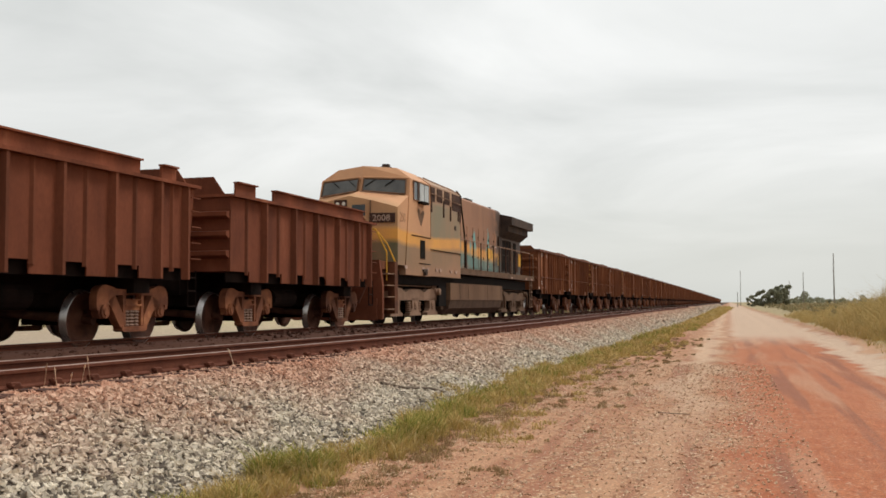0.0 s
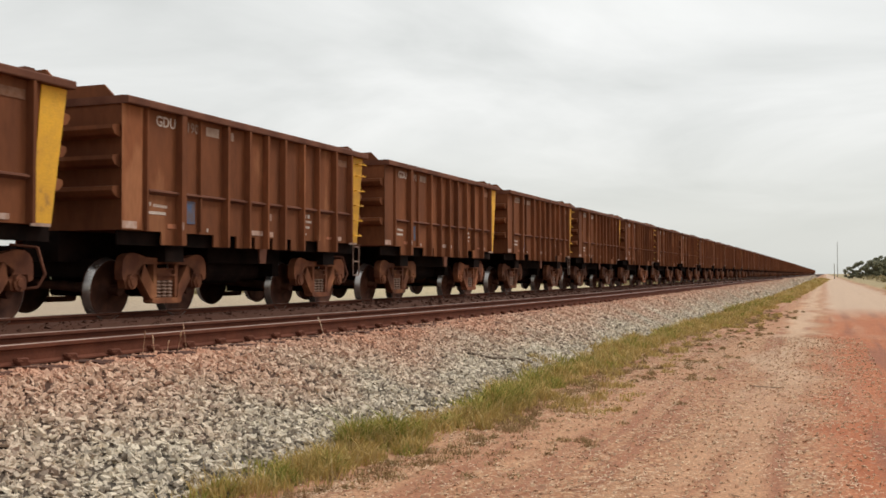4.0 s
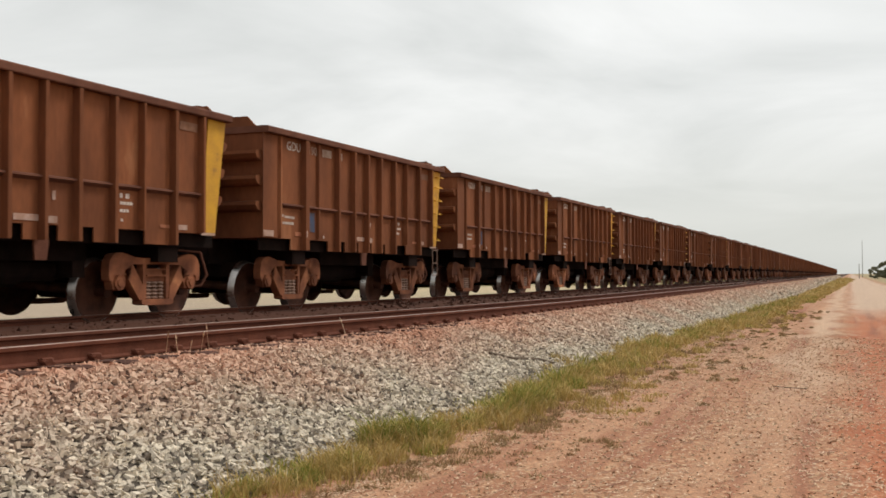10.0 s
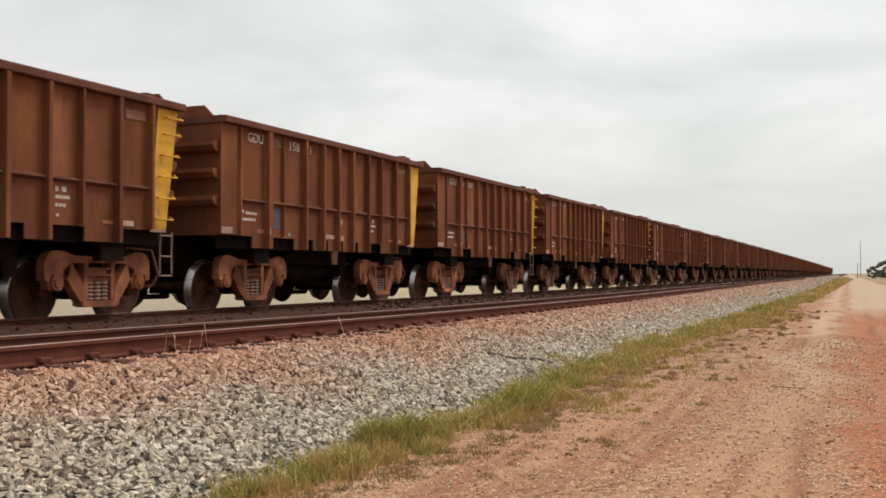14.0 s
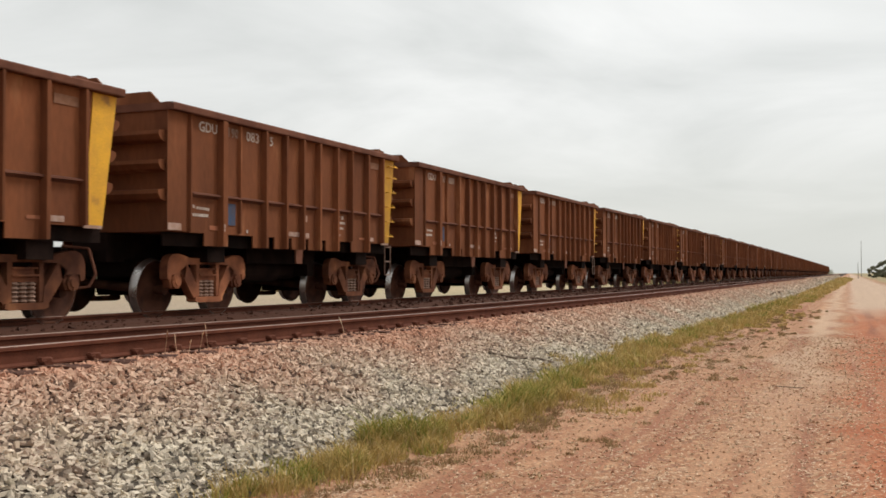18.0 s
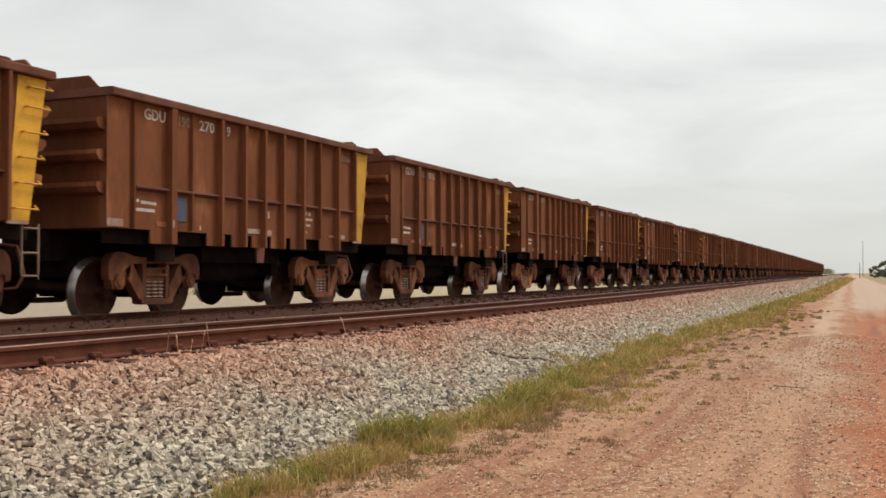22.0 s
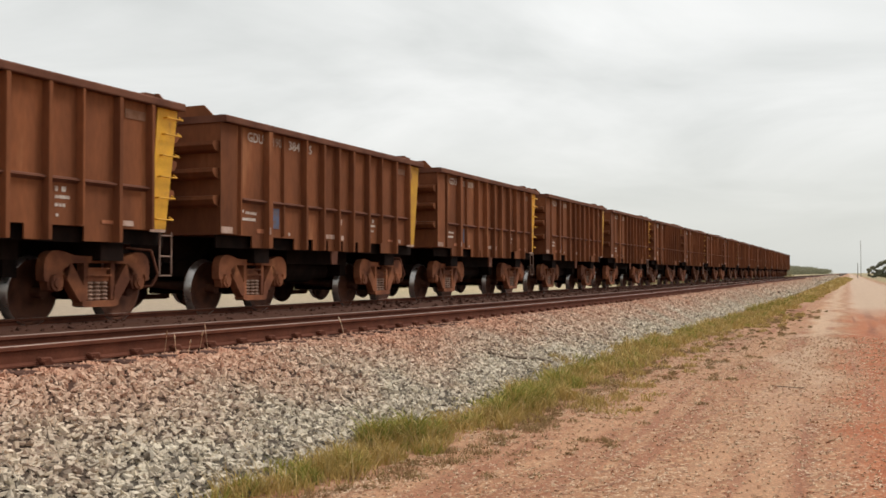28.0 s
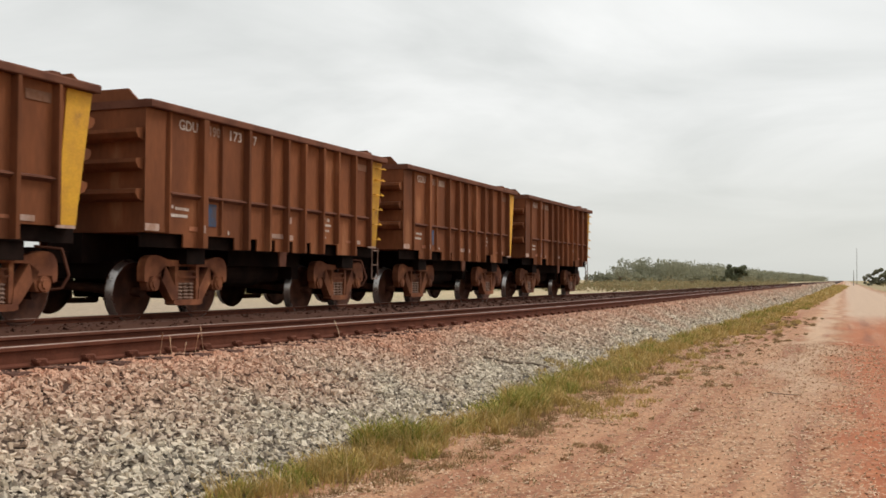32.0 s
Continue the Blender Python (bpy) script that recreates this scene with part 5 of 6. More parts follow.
    prism(bm, ((-0.98, 3.5), (-1.35, 3.78), (-1.35, 4.04), (-1.52, 4.06), (-1.52, 4.42), (-0.9, 4.56), (0.9, 4.56), (1.52, 4.42), (1.52, 4.06), (1.35, 4.04), (1.35, 3.78), (0.98, 3.5)), 17.6, 21.95, "y")
    prism(bm, ((-1.52, 4.06), (-1.52, 4.42), (-0.9, 4.56), (0.9, 4.56), (1.52, 4.42), (1.52, 4.06)), 21.95, 22.45, "y")
    part("radiator_wing", bm, M_SOOT, e, "sooty flared radiator wings", bevel=0.015)
    for y0, y1 in ((17.80, 18.55), (18.62, 19.12), (19.18, 19.66)):
        g = boxes("grille", [(0.98, 0.992, y0, y1, 2.0, 3.42)], M_BLACK, e)
        rail_run("grille_frame", [(1.0, y0, 2.0), (1.0, y1, 2.0), (1.0, y1, 3.42), (1.0, y0, 3.42), (1.0, y0, 2.0)], 0.018, M_SOOT, g)
        rail_run("grille_frame", [(1.0, y0, 2.75), (1.0, y1, 2.75)], 0.016, M_SOOT, g)
    for i in range(16):
        boxes("louvre", [(0.99, 1.02, 19.74, 20.10, 1.95 + i * 0.085, 1.985 + i * 0.085)], M_DUST, e)
    boxes("end_cabinet", [(0.98, 1.0, 20.3, 20.85, 1.95, 3.4)], M_BLACK, e)
    boxes("rear_panel", [(0.98, 1.003, 21.40, 21.90, 2.34, 2.92)], M_YELLOW, e)
    boxes("rear_marker", [(0.98, 1.003, 20.95, 21.32, 2.05, 3.0)], M_VENT, e)
    # deck, sill and railing
    boxes("frame", [(-0.75, 0.75, 0.3, 22.1, 1.12, 1.62), (-1.3, 1.3, 2.0, 21.5, 1.2, 1.6), (-0.9, 0.9, 1.3, 7.4, 0.95, 1.3), (-0.9, 0.9, 15.6, 21.6, 0.95, 1.3)], M_BLACK, e)
    boxes("walkway", [(-1.5, 1.5, 8.82, 22.7, 1.66, 1.88)], M_DUST, e, "dusty side walkway", bevel=0.01)
    posts = (9.8, 10.9, 12.1, 13.2, 14.28, 15.31, 16.6, 17.46, 18.57, 19.94, 21.85)
    for s in (-1, 1):
        rail_run("top_rail", [(s * 1.46, 8.8, 2.96), (s * 1.46, 21.85, 2.96)], 0.02, M_PALE, e)
        for y in posts:
            boxes("railing_post", [(s * 1.46 - 0.02, s * 1.46 + 0.02, y - 0.025, y + 0.025, 1.66, 2.97)], M_VENT, e)
        rail_run("rear_stanchion", [(s * 1.4, 22.4, 2.92), (s * 1.46, 22.66, 2.94), (s * 1.46, 22.68, 1.86)], 0.02, M_PALE, e)
        for y in (21.9, 22.35):
            boxes("ladder_rail", [(s * 1.44 - 0.02, s * 1.44 + 0.02, y - 0.02, y + 0.02, 0.35, 1.7)], M_PALE, e)
        for z in (0.4, 0.75, 1.1, 1.42):
            boxes("rung", [(s * 1.44 - 0.05, s * 1.44 + 0.05, 21.9, 22.35, z, z + 0.03)], M_PALE, e)
    for y in (2.2, 4.0, 4.5, 5.55, 6.0, 7.35, 8.0, 17.4, 20.6, 21.9):
        boxes("reflector", [(1.5, 1.527, y, y + 0.24, 1.66, 1.76)], M_STRIP, e)
    bm = bmesh.new()
    prism(bm, ((-1.45, 0.72), (-1.45, 1.32), (1.45, 1.32), (1.45, 0.72)), 7.62, 15.9, "y")
    tank = part("fuel_tank", bm, M_TANK, e, "dust-covered fuel tank", bevel=0.03)
    # sloping belly, coloured a darker brown than the tank sides above
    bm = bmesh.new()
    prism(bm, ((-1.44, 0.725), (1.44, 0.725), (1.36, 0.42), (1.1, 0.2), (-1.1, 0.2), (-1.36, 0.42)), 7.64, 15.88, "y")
    part("tank_belly", bm, M_BELLY, tank, "dark brown sloping tank belly")
    for y in (8.9, 10.1, 13.2):
        boxes("tank_strap", [(1.45, 1.458, y, y + 0.06, 0.74, 1.29)], M_DUST, tank)
    boxes("air_box", [(0.9, 1.35, 6.5, 7.4, 0.5, 1.2)], M_BLACK, e, bevel=0.03)
    bm = bmesh.new()
    tube(bm, (1.15, 6.0, 1.2), (1.15, 6.6, 1.2), 0.12, k=12)
    part("air_reservoir", bm, M_DUST, e)
    bm = bmesh.new()
    tube(bm, (1.15, 16.2, 1.3), (1.15, 18.0, 1.3), 0.10, k=12)
    part("air_reservoir", bm, M_DUST, e)
    loco_bogie(e, 4.08, M_PALE)
    loco_bogie(e, 19.04, M_DUST)
    coupler(e, 0.3, -1)
    coupler(e, 22.0, 1)
    e.matrix_basis = on_line(q) @ Matrix.Diagonal((1, 0.95, 1, 1))
    TRAIN_THINGS.append((e, q))


build_loco(-22.5)

# ---- grass, weeds and gravel ----
M_GREEN = grains("green_grass", ((0.17, 0.19, 0.04), (0.26, 0.27, 0.06), (0.40, 0.345, 0.09), (0.54, 0.42, 0.145)), 0.7, thin=0.25)
M_DRY = grains("dry_grass", ((0.48, 0.33, 0.11), (0.55, 0.40, 0.155), (0.36, 0.275, 0.085), (0.60, 0.45, 0.23)), 0.85, thin=0.2)
M_BANK = grains("bank_grass", ((0.55, 0.385, 0.155), (0.48, 0.345, 0.135), (0.36, 0.28, 0.105), (0.60, 0.44, 0.22)), 0.85, thin=0.2)
M_DEAD = grains("dead_weeds", ((0.26, 0.16, 0.08), (0.38, 0.25, 0.14), (0.30, 0.24, 0.10)), 0.9, thin=0.2)
M_STRAW = grains("straw", ((0.60, 0.43, 0.28), (0.70, 0.55, 0.40), (0.50, 0.32, 0.20), (0.30, 0.16, 0.10)), 0.9)
# tree leaf tones lightened: distance haze is painted into the colour
M_LEAF = grains("hazed_tree_leaf", ((0.15, 0.165, 0.10), (0.175, 0.19, 0.115), (0.205, 0.215, 0.135), (0.165, 0.175, 0.115)), 0.8, thin=0.35)
M_HAZE = grains("hazed_far_leaf", ((0.25, 0.255, 0.175), (0.285, 0.285, 0.20), (0.32, 0.315, 0.23)), 0.9, thin=0.4)
M_SCRUB = grains("field_scrub", ((0.26, 0.22, 0.12), (0.32, 0.25, 0.14), (0.22, 0.21, 0.11), (0.34, 0.25, 0.14)), 0.9, thin=0.3)
M_BARK = surface("bark", (0.10, 0.075, 0.055), (0.16, 0.12, 0.09), 8, 0.9)
M_POLE = surface("weathered_pole", (0.16, 0.14, 0.12), (0.24, 0.21, 0.18), 3, 0.85)
M_GRAVEL = grains("gravel", ((0.42, 0.23, 0.14), (0.55, 0.36, 0.23), (0.62, 0.45, 0.31), (0.36, 0.18, 0.105)), 0.9)


def blades(x, y, z, height, width, seed, lean=0.35):
    """Bent blades of grass, three faces each, rooted at the places given."""
    r = np.random.default_rng(seed)
    k = len(x)
    a, b = r.uniform(0, math.tau, k), r.uniform(0, math.tau, k)
    side = np.stack([np.cos(a), np.sin(a), np.zeros(k)], 1) * width[:, None] * 0.5
    bend = np.stack([np.cos(b), np.sin(b), np.zeros(k)], 1) * (height * r.uniform(0.1, lean * 2, k))[:, None]
    root = np.stack([x, y, z], 1)
    up = np.stack([np.zeros(k), np.zeros(k), height], 1)
    mid, tip = root + up * 0.6 + bend * 0.35, root + up * r.uniform(0.85, 1.0, (k, 1)) + bend
    v = np.stack([root - side, root + side, mid + side * 0.8, mid - side * 0.8, tip], 1).reshape(-1, 3)
    o = (np.arange(k) * 5)[:, None]
    f = np.concatenate([o + np.array([[0, 1, 2]]), o + np.array([[0, 2, 3]]), o + np.array([[3, 2, 4]])], 1).reshape(-1)
    return v, f


def tufts(name, centres, material, label, category, seed):
    """Clumps (x, y, radius, height, blades, width) joined as one mass."""
    r = np.random.default_rng(seed)
    c = np.array(centres)
    rep = np.repeat(np.arange(len(c)), c[:, 4].astype(int))
    ang, rad = r.uniform(0, math.tau, len(rep)), np.sqrt(r.uniform(0, 1, len(rep)))
    x = c[rep, 0] + np.cos(ang) * rad * c[rep, 2]
    y = c[rep, 1] + np.sin(ang) * rad * c[rep, 2] * 1.3
    z = np.maximum(ground_height(x, y), bed_height(x, y)) - 0.01
    h = c[rep, 3] * r.uniform(0.3, 1.15, len(rep)) * (1.15 - 0.65 * rad)
    v, f = blades(x, y, z, h, c[rep, 5] * r.uniform(0.6, 1.4, len(rep)), seed + 1, 0.55)
    return tagged(new(name, raw_mesh(name, v, f, 3, material)), label, category, kind="stuff")


def strip_edges(y):
    left = np.interp(y, [5, 7, 9, 13, 16, 27, 36, 54, 67, 126, 287], [-4.02, -4.05, -4.12, -4.2, -4.35, -4.1, -3.75, -3.8, -3.2, -2.8, -2.2])
    return left, np.interp(y, [5, 6.4, 7.3, 8.9, 10, 11.5, 17, 24, 27.5, 31, 42, 61, 105, 290], [-3.7, -3.58, -3.3, -3.15, -3.05, -3.1, -3.25, -3.35, -3.1, -2.7, -2.4, -1.75, -1.35, 0.2])


def build_strip():
    r = np.random.default_rng(3)
    green, dry = [], []
    for cx, cy, rad, h, k in ((-3.98, 6.2, 0.13, 0.2, 220), (-3.80, 6.65, 0.17, 0.22, 220), (-3.68, 7.2, 0.16, 0.24, 240), (-3.95, 8.3, 0.17, 0.36, 700), (-3.86, 8.5, 0.12, 0.33, 420), (-3.70, 8.55, 0.15, 0.36, 640), (-3.58, 8.8, 0.12, 0.26, 300),
                              (-3.60, 9.7, 0.16, 0.22, 240), (-3.52, 10.4, 0.17, 0.30, 420), (-3.50, 10.9, 0.22, 0.38, 900), (-3.42, 11.4, 0.2, 0.36, 700), (-3.60, 11.9, 0.22, 0.34, 600), (-3.65, 12.7, 0.22, 0.28, 420), (-3.75, 13.8, 0.26, 0.28, 400),
                              (-3.8, 15.2, 0.3, 0.26, 340), (-3.85, 17, 0.3, 0.26, 300), (-3.8, 21, 0.35, 0.32, 300), (-3.7, 26, 0.4, 0.36, 340), (-3.35, 33, 0.4, 0.4, 340), (-3.2, 40.3, 0.45, 0.55, 520), (-2.9, 47, 0.5, 0.5, 420), (-2.8, 58, 0.5, 0.5, 300)):
        green.append((cx, cy, rad, h, k * (1 if cy < 12 else 0.6), 0.006 + 0.0006 * cy))
        dry.append((cx + 0.06, cy - 0.08, rad * 1.25, h * 0.85, k * 0.45, 0.005 + 0.0006 * cy))
    for cx, cy, rad, h, k in ((-3.72, 7.05, 0.2, 0.27, 420), (-3.85, 7.5, 0.2, 0.26, 380), (-3.6, 7.7, 0.18, 0.22, 300), (-3.42, 8.2, 0.14, 0.22, 200), (-3.75, 9.4, 0.18, 0.26, 320), (-3.6, 10.1, 0.2, 0.24, 320), (-3.3, 10.2, 0.16, 0.2, 220), (-3.3, 12.2, 0.2, 0.26, 300), (-3.85, 12.4, 0.2, 0.3, 340)):
        dry.append((cx, cy, rad, h, k, 0.005 + 0.0006 * cy))
    y = 5.4
    while y < 280:
        a, b = strip_edges(y)
        for j in range((r.uniform() < 0.6) + 0 if y < 9 else 1 if y < 14 else 3):
            x = a + (b - a) * r.beta(1.7, 1.9)
            size = r.uniform(0.07, 0.2) * (1 + y / 40)
            h = r.uniform(0.08, 0.24) * (1 + y / 110)
            n = int(r.uniform(50, 150) * (1.0 if y < 40 else 0.6))
            (green if r.uniform() < (0.28 if y < 17 else 0.12) else dry).append((x, y + r.uniform(-0.2, 0.2), size, h, n, 0.005 + 0.0007 * y))
        y += 0.13 + y * 0.0075
    for i in range(110):
        y = 11 + 30 * r.uniform() ** 1.2
        b = strip_edges(y)[1]
        dry.append((b + 0.9 * r.uniform() ** 1.6, y, r.uniform(0.08, 0.2), r.uniform(0.06, 0.17), int(r.uniform(30, 90)), 0.006 + 0.0006 * y))
    for cx, cy in ((-3.98, 6.0), (-3.9, 6.3)):
        dry.append((cx, cy, 0.12, 0.30, 150, 0.006))
    tufts("green_grass", green, M_GREEN, "green grass tufts along the ballast edge", "grass", 31)
    tufts("dry_grass", dry, M_DRY, "yellowing dry grass along the ballast edge", "grass", 33)
    weeds = []
    for x, y in ((-2.38, 17.2), (-2.14, 9.35), (-2.99, 10.5), (-2.99, 7.95), (-2.58, 7.35), (-1.65, 12.4), (-2.0, 9.07), (-2.31, 9.28), (-2.64, 16.6)):
        weeds.append((x, y, 0.09, 0.06, 110, 0.007))
    for i in range(170):
        y = 5.5 + 40 * r.uniform() ** 1.6
        a, b = strip_edges(y)
        weeds.append((b + r.uniform(-0.2, 1.1), y, r.uniform(0.04, 0.10), r.uniform(0.02, 0.055), 34, 0.008 + 0.0005 * y))
    for i in range(120):
        y = 14 + 30 * r.uniform()
        a, b = strip_edges(y)
        weeds.append((b + 0.1 + 1.7 * r.uniform() ** 1.4, y, r.uniform(0.05, 0.13), r.uniform(0.05, 0.11), 80, 0.008 + 0.0004 * y))
    for i in range(210):
        y = 5.8 + 11 * r.uniform()
        a, b = strip_edges(y)
        weeds.append((b + r.normal(0.06, 0.16), y, r.uniform(0.05, 0.13), r.uniform(0.03, 0.11), 60, 0.007))
    tufts("dead_weeds", weeds, M_DEAD, "low dead brown weeds on the dirt verge", "weeds", 35)
    bank = []
    for i in range(1300):
        y = 14 + 90 * r.uniform() ** 1.4
        x = 4.2 + 13 * r.uniform() ** 1.2 + y * 0.01
        bank.append((x, y, r.uniform(0.25, 0.6), np.interp(x, [4.4, 6, 9, 14], [0.3, 0.8, 1.3, 1.7]) * r.uniform(0.6, 1.2), 46, 0.022))
    for i in range(620):
        x, y = r.uniform(4.9, 11), r.uniform(38, 62)
        bank.append((x, y, r.uniform(0.25, 0.55), np.interp(x, [4.9, 6, 8, 11], [0.9, 1.5, 2.5, 2.9]) * r.uniform(0.6, 1.0), 70, 0.026))
    tufts("tall_dry_grass", bank, M_BANK, "tall dry grass on the bank beside the dirt road", "grass", 37)
    n = 12000
    x, y = -3.4 + 4.2 * r.uniform(size=n) ** 1.1, 4.5 + 22 * r.uniform(size=n) ** 1.5
    s = r.uniform(0.004, 0.013, n) * (1 + y / 25)
    v, f = stones(x, y, ground_height(x, y) + s * 0.2, s, 77)
    tagged(new("gravel", raw_mesh("gravel", v, f, 3, M_GRAVEL)), "small pale pebbles on the red dirt", "gravel", kind="stuff")
    n = 15000
    hx, hy = r.uniform(-3.4, 0.4, 420), 4.8 + 24 * r.uniform(size=420) ** 1.4
    pick = r.integers(0, 420, n)
    x, y = hx[pick] + r.normal(0, 0.13, n), hy[pick] + r.normal(0, 0.3, n)
    a, ln = r.normal(1.2, 0.7, n), r.uniform(0.006, 0.028, n) * (1 + y / 40)
    d = np.stack([np.cos(a) * ln, np.sin(a) * ln, np.zeros(n)], 1)
    o = np.stack([-np.sin(a), np.cos(a), np.zeros(n)], 1) * (0.0025 + 0.00022 * y)[:, None]
    p = np.stack([x, y, ground_height(x, y) + r.uniform(0.012, 0.03, n)], 1)
    v = np.stack([p - d - o, p + d - o, p + d + o, p - d + o], 1).reshape(-1, 3)
    tagged(new("straw", raw_mesh("straw", v, np.arange(len(v)), 4, M_STRAW)), "scattered pale straw on the dirt verge", "straw", kind="stuff")


build_strip()


def build_track_weed(x, y, h, lean):
    w = tagged(new("track_weed"), "thin dry seed stalk growing beside the rail", "weed", group="weeds by the track")
    x += float(drift(y))
    z = float(bed_height(np.array(x), y))
    bm = bmesh.new()
    tube(bm, (0, 0, 0), (lean * 0.4, -lean * 0.3, h * 0.6), 0.0035, 0.003, 5)
    tube(bm, (lean * 0.4, -lean * 0.3, h * 0.6), (lean, -lean, h), 0.0025, 0.004, 5)
    part("stem", bm, M_STRAW, w)
    bm = bmesh.new()
    tube(bm, (lean * 0.85, -lean * 0.85, h * 0.88), (lean * 1.15, -lean * 1.15, h * 1.06), 0.009, 0.003, 6)
    part("seed_head", bm, M_STRAW, w)
    w.matrix_basis = pose(x, y, z)


for x, y, h, lean in ((-6.42, 8.3, 0.26, 0.13), (-6.40, 9.0, 0.28, -0.15), (-6.38, 8.45, 0.20, -0.12), (-6.34, 8.75, 0.24, 0.16), (-6.36, 8.6, 0.16, 0.10), (-6.4, 12.0, 0.24, -0.18)):
    build_track_weed(x, y, h, lean)


def build_stick(name, pts, r, label):
    z0 = [float(max(ground_height(np.array(x), np.array(y)), bed_height(np.array(x), y) if x < -4.2 else -1)) + 0.03 for x, y in pts]
    bm = bmesh.new()
    for (a, b), za, zb in zip(zip(pts, pts[1:]), z0, z0[1:]):
        tube(bm, (*a, za), (*b, zb), r, r * 0.8, 6)
    tagged(new(name, mesh_of(name, bm, M_BARK)), label, "branch")


build_stick("dead_branch", ((-4.95, 14.2), (-4.7, 14.6), (-4.55, 15.3), (-4.35, 15.6)), 0.022, "fallen dark branch lying across the ballast")
build_stick("twig", ((-0.98, 14.4), (-0.8, 14.28), (-0.55, 14.3)), 0.005, "short twig lying on the dirt verge")

# ---- trees and poles ----


def leaf_cards(centres, radii, per, size, seed, core=0.7):
    """Small leaf clumps filling rough balls, as loose quads."""
    r = np.random.default_rng(seed)
    c = np.repeat(np.asarray(centres, float), per, 0)
    rad = np.repeat(np.asarray(radii, float), per)
    d = r.normal(size=(len(c), 3))
    d /= np.linalg.norm(d, axis=1)[:, None]
    p = c + d * (rad * r.uniform(core, 1.1, len(c)))[:, None] * np.array([1, 1, 0.8])
    u = r.normal(size=(len(c), 3))
    u /= np.linalg.norm(u, axis=1)[:, None]
    w = np.cross(u, r.normal(size=(len(c), 3)))
    w /= np.linalg.norm(w, axis=1)[:, None] + 1e-9
    s = (size * r.uniform(0.5, 1.3, len(c)))[:, None]
    v = np.stack([p - u * s, p + w * s * 0.6, p + u * s, p - w * s * 0.6], 1).reshape(-1, 3)
    return v, np.arange(len(v))


def build_tree(x, y, height, spread_, label, seed, leafy=1.0, material=None, low=0.5):
    r = np.random.default_rng(seed)
    z = float(ground_height(np.array(float(x)), np.array(float(y)))) - 0.05
    t = tagged(new("tree"), label, "tree", group="trees by the line")
    bm = bmesh.new()
    tube(bm, (0, 0, 0), (0.05 * height, 0, height * 0.4), 0.035 * height, 0.022 * height, 8)
    balls, radii = [], []
    for i in range(26):
        b, rise = i * 2.4, r.uniform(low, 0.9)
        out = spread_ * math.sqrt(max(1 - ((rise - 0.55) / 0.5) ** 2, 0.1)) * math.sqrt(r.uniform(0.05, 1))
        tip = Vector((math.cos(b) * out, math.sin(b) * out, height * rise))
        if i % 3 == 0:
            tube(bm, (0.03 * height, 0, height * min(rise * 0.6, r.uniform(0.22, 0.4))), tip, 0.012 * height, 0.003 * height, 5)
        balls.append(tip)
        radii.append(height * r.uniform(0.07, 0.15))
    part("trunk", bm, M_BARK, t)
    v, f = leaf_cards(balls, radii, int(90 * leafy) + 4, height * 0.032, seed + 1, 0.15)
    part("crown", raw_mesh("crown", v, f, 4, material or M_LEAF), None, t)
    t.matrix_basis = pose(x, y, z)
    return t


build_tree(-20.9, 219, 5.2, 2.0, "dark bushy tree standing alone in the field", 5, 5.0, M_LEAF, 0.35)
build_tree(-24.3, 217, 2.6, 1.6, "low dark bush beside the lone tree", 6, 1.6)
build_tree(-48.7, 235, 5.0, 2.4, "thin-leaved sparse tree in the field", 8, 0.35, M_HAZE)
build_tree(-27, 198, 2.9, 1.7, "bush in the field, its green paled with painted haze", 9, 0.8, M_HAZE)
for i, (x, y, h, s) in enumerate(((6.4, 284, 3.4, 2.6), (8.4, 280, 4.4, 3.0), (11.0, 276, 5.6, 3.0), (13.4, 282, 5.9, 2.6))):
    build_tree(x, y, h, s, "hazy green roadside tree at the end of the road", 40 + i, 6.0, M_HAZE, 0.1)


def build_woods():
    r = np.random.default_rng(12)
    line = np.array([(-420, 150), (-330, 195), (-220, 232), (-130, 262), (-62, 296), (-60, 420), (-58, 700), (-52, 1100), (-40, 1900)])
    cs, rs = [], []
    for a, b in zip(line, line[1:]):
        d = np.linalg.norm(b - a)
        for i in range(int(d / 1.5)):
            p = a + (b - a) * r.uniform() + r.normal(0, 5, 2) * (1 if abs(b[1] - a[1]) < 150 else 0.8)
            h = r.uniform(2.6, 4.0) if p[1] < 330 else r.uniform(5.8, 9.2)
            z = float(ground_height(np.array(p[0]), np.array(p[1])))
            h = h - 0.9 * min(z, 0)
            for j in range(5):
                cs.append((p[0] + r.normal(0, 1.2), p[1] + r.normal(0, 1.2), z + h * r.uniform(0.08, 0.85)))
                rs.append(h * r.uniform(0.2, 0.34))
    for i in range(260):
        x, y = r.uniform(18, 260), r.uniform(260, 900)
        h, z = r.uniform(2.0, 4.2), float(ground_height(np.array(x), np.array(y)))
        for j in range(3):
            cs.append((x + r.normal(0, 1.2), y + r.normal(0, 1.2), z + h * r.uniform(0.2, 0.85)))
            rs.append(h * r.uniform(0.2, 0.36))
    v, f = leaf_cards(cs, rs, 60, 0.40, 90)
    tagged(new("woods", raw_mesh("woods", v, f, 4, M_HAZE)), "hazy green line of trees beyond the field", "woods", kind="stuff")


build_woods()


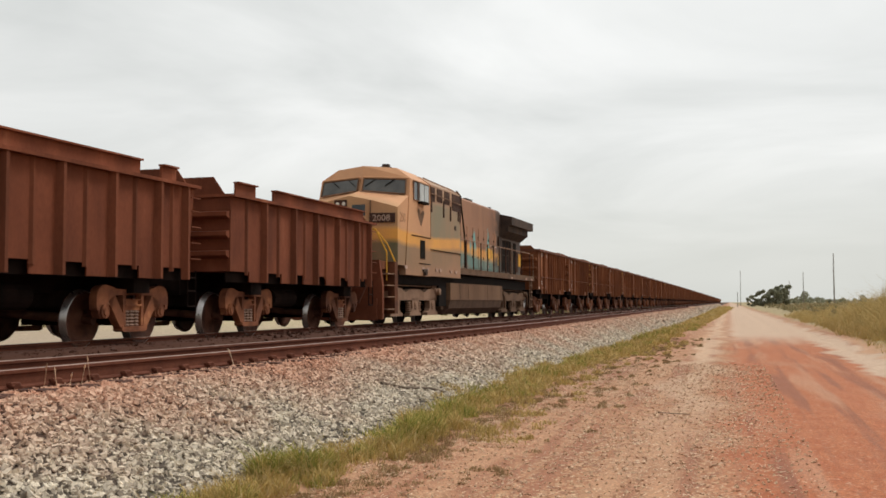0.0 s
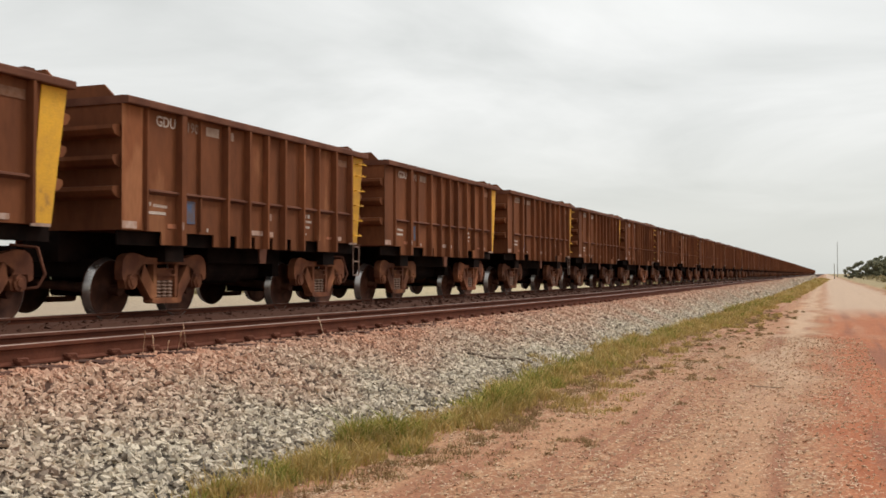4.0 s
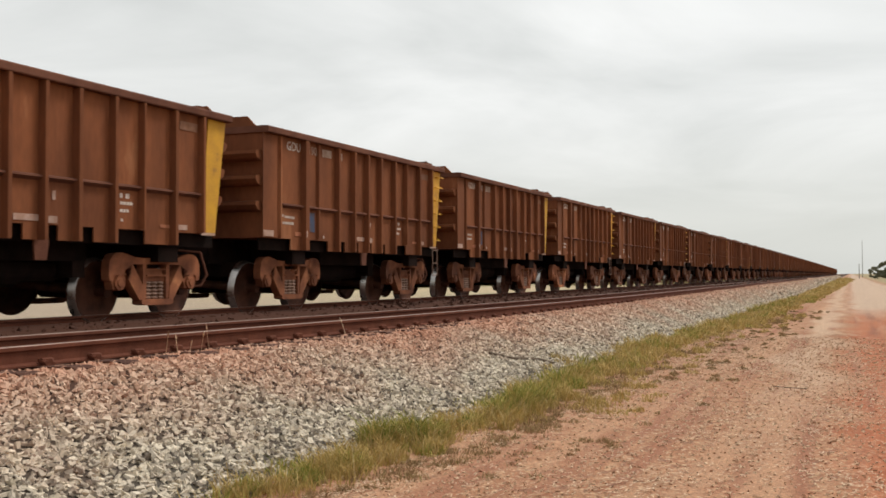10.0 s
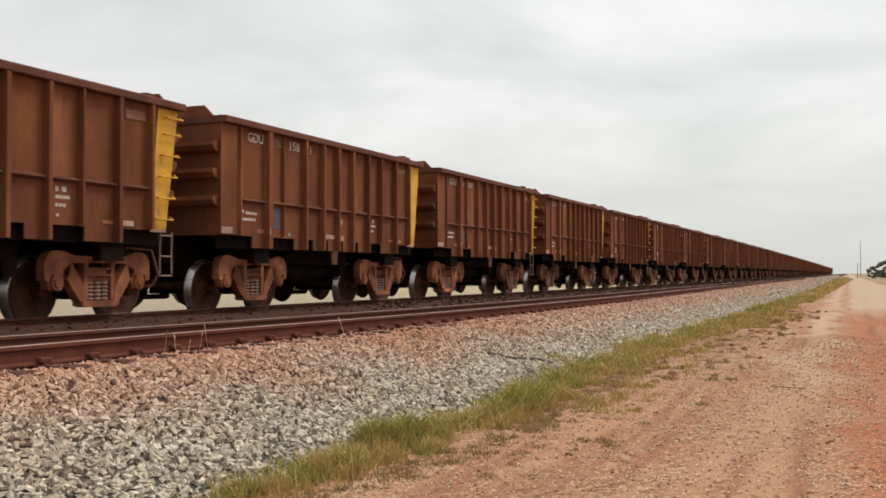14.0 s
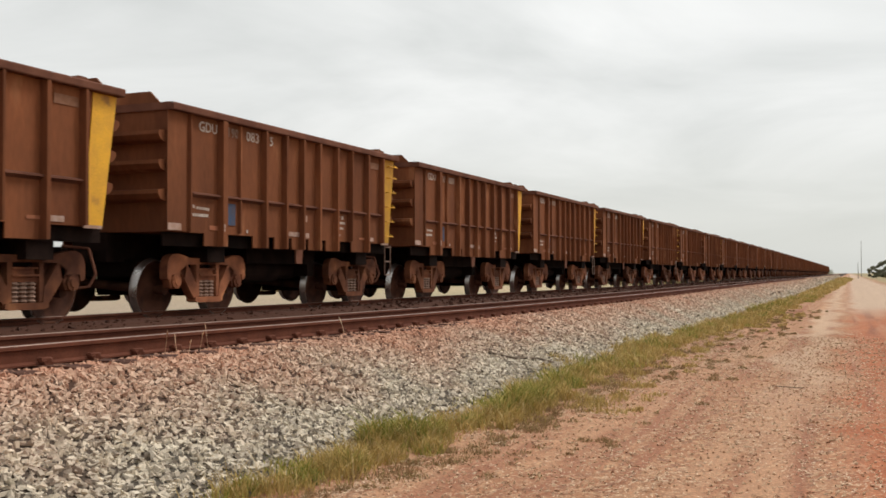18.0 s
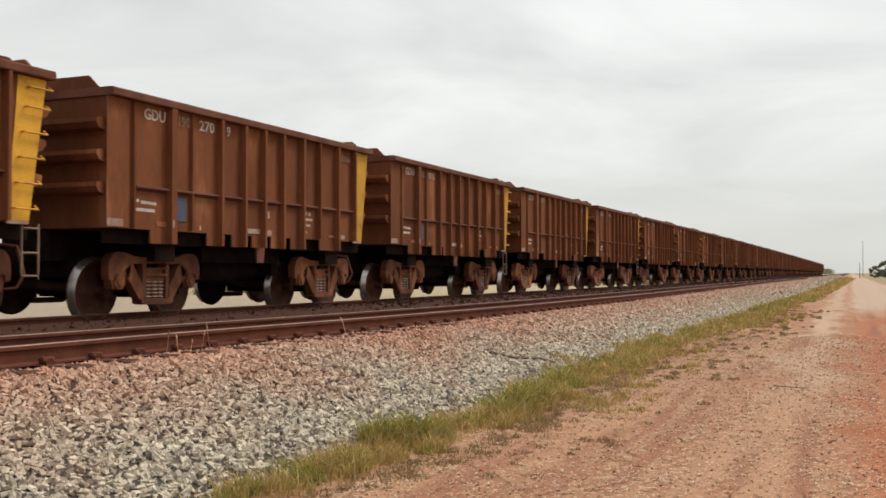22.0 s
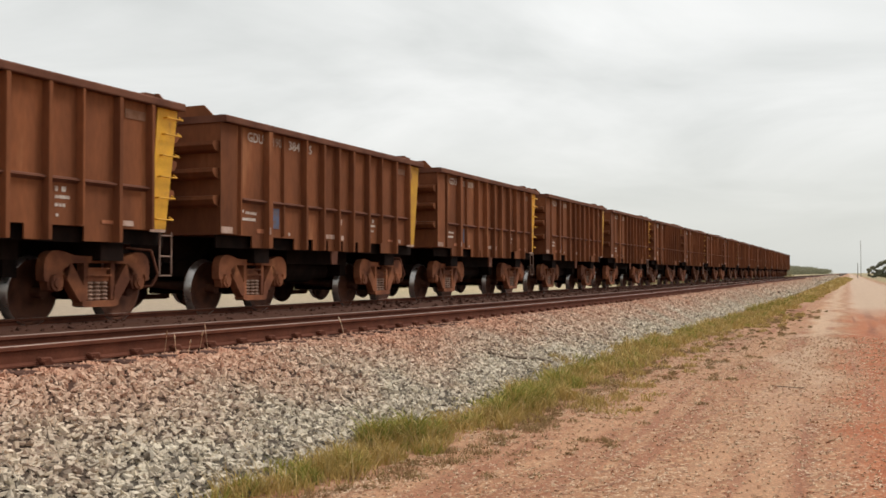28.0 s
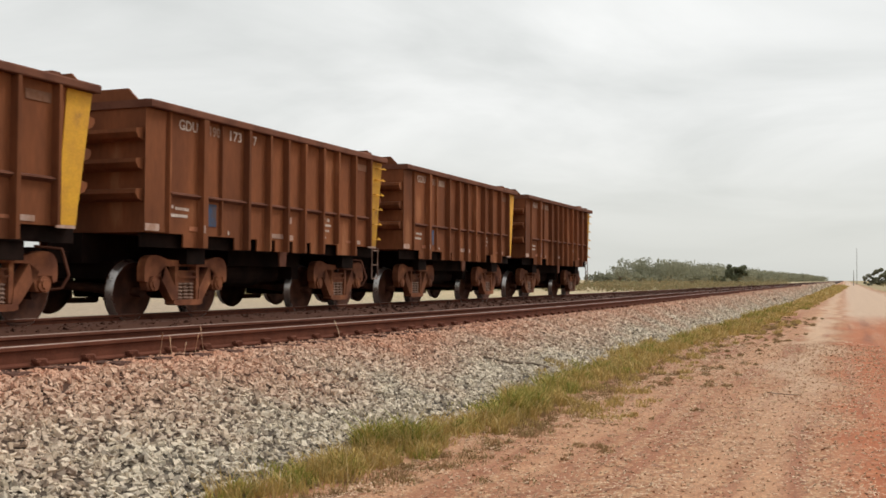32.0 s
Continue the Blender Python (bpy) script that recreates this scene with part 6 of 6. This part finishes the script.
def build_scrub():
    r = np.random.default_rng(61)
    cs, rs = [], []
    for i in range(2600):
        y = 120 + 220 * r.uniform() ** 0.9
        x = -16 - (25 + y * 0.45) * r.uniform() ** 1.1
        h = r.uniform(0.5, 1.2) + 0.9 * (r.uniform() < 0.06)
        z = float(ground_height(np.array(x), np.array(y)))
        cs.append((x, y, z + h * 0.3))
        rs.append(h)
    for i in range(900):
        y = 62 + 240 * r.uniform() ** 0.9
        x = 5.5 + y * 0.01 + (4 + y * 0.28) * r.uniform()
        h = r.uniform(0.35, 0.9)
        cs.append((x, y, float(ground_height(np.array(x), np.array(y))) + h * 0.3))
        rs.append(h)
    v, f = leaf_cards(cs, rs, 36, 0.2, 62)
    tagged(new("field_scrub", raw_mesh("field_scrub", v, f, 4, M_SCRUB)), "low dry olive scrub in the fields beside the line", "scrub", kind="stuff")


build_scrub()


def build_pole(x, y, height, label):
    z = float(ground_height(np.array(float(x)), np.array(float(y)))) - 0.2
    p = tagged(new("utility_pole"), label, "utility pole", group="poles by the road")
    bm = bmesh.new()
    tube(bm, (0, 0, 0), (0, 0, height + 0.2), 0.12, 0.07, 10)
    part("post", bm, M_POLE, p)
    bm = bmesh.new()
    tube(bm, (0, 0, height + 0.18), (0, 0, height + 0.26), 0.08, 0.03, 10)
    part("pole_cap", bm, M_POLE, p)
    p.matrix_basis = pose(x, y, z)


build_pole(16.6, 179, 9.0, "thin weathered roadside utility pole")
build_pole(19.1, 289, 9.0, "thin weathered roadside utility pole")
build_pole(21.5, 400, 9.0, "thin weathered roadside utility pole")
build_pole(2.4, 330, 4.6, "short dark signal post beside the line")
build_pole(4.2, 420, 13.8, "tall thin mast beside the line")

# ---- what moves ----


def share_keys(source, targets):
    """Alike wheelsets turn alike: they take over one set of keys."""
    for o in targets:
        data = o.animation_data_create()
        data.action = source.animation_data.action
        data.action_slot = source.animation_data.action_slot


def motions():
    rows = ((0, 49.9), (0.5, 34.96), (1, 19.75), (2, -10.71), (5, -101.08), (6, -131.48), (7, -161.9), (8, -192.29), (9, -222.61), (10, -253.15), (11, -283.5), (12, -313.97), (13, -344.45), (14, -374.9), (17, -466.29), (18, -496.83), (19, -527.25), (20, -557.8), (21, -588.28), (22, -618.73), (23, -648.6), (24, -679.18), (25, -709.66), (28, -801.33), (29, -831.9), (30, -862.52), (31, -893.09), (32, -923.7))
    times, places = zip(*rows)
    steps = [(t / 2, float(np.interp(t / 2, times, places))) for t in range(65)]
    for thing, q in TRAIN_THINGS:
        walk(thing, [(t, on_line(s + q)) for t, s in steps if t in (0, 32) or t in times or -60 < s + q < 320])
    sets = {}
    for o in scene.objects:
        if o.name.split(".")[0] == "wheelset":
            sets.setdefault(round(o.matrix_basis.translation.y, 2), []).append(o)
    for y, alike in sets.items():
        walk(alike[0], [(i / FPS, pose(AXLE_X, y, AXLE_Z, 84.0 * i, AXLE_TILT)) for i in range(int(32 * FPS) + 1)])
        share_keys(alike[0], alike[1:])


motions()
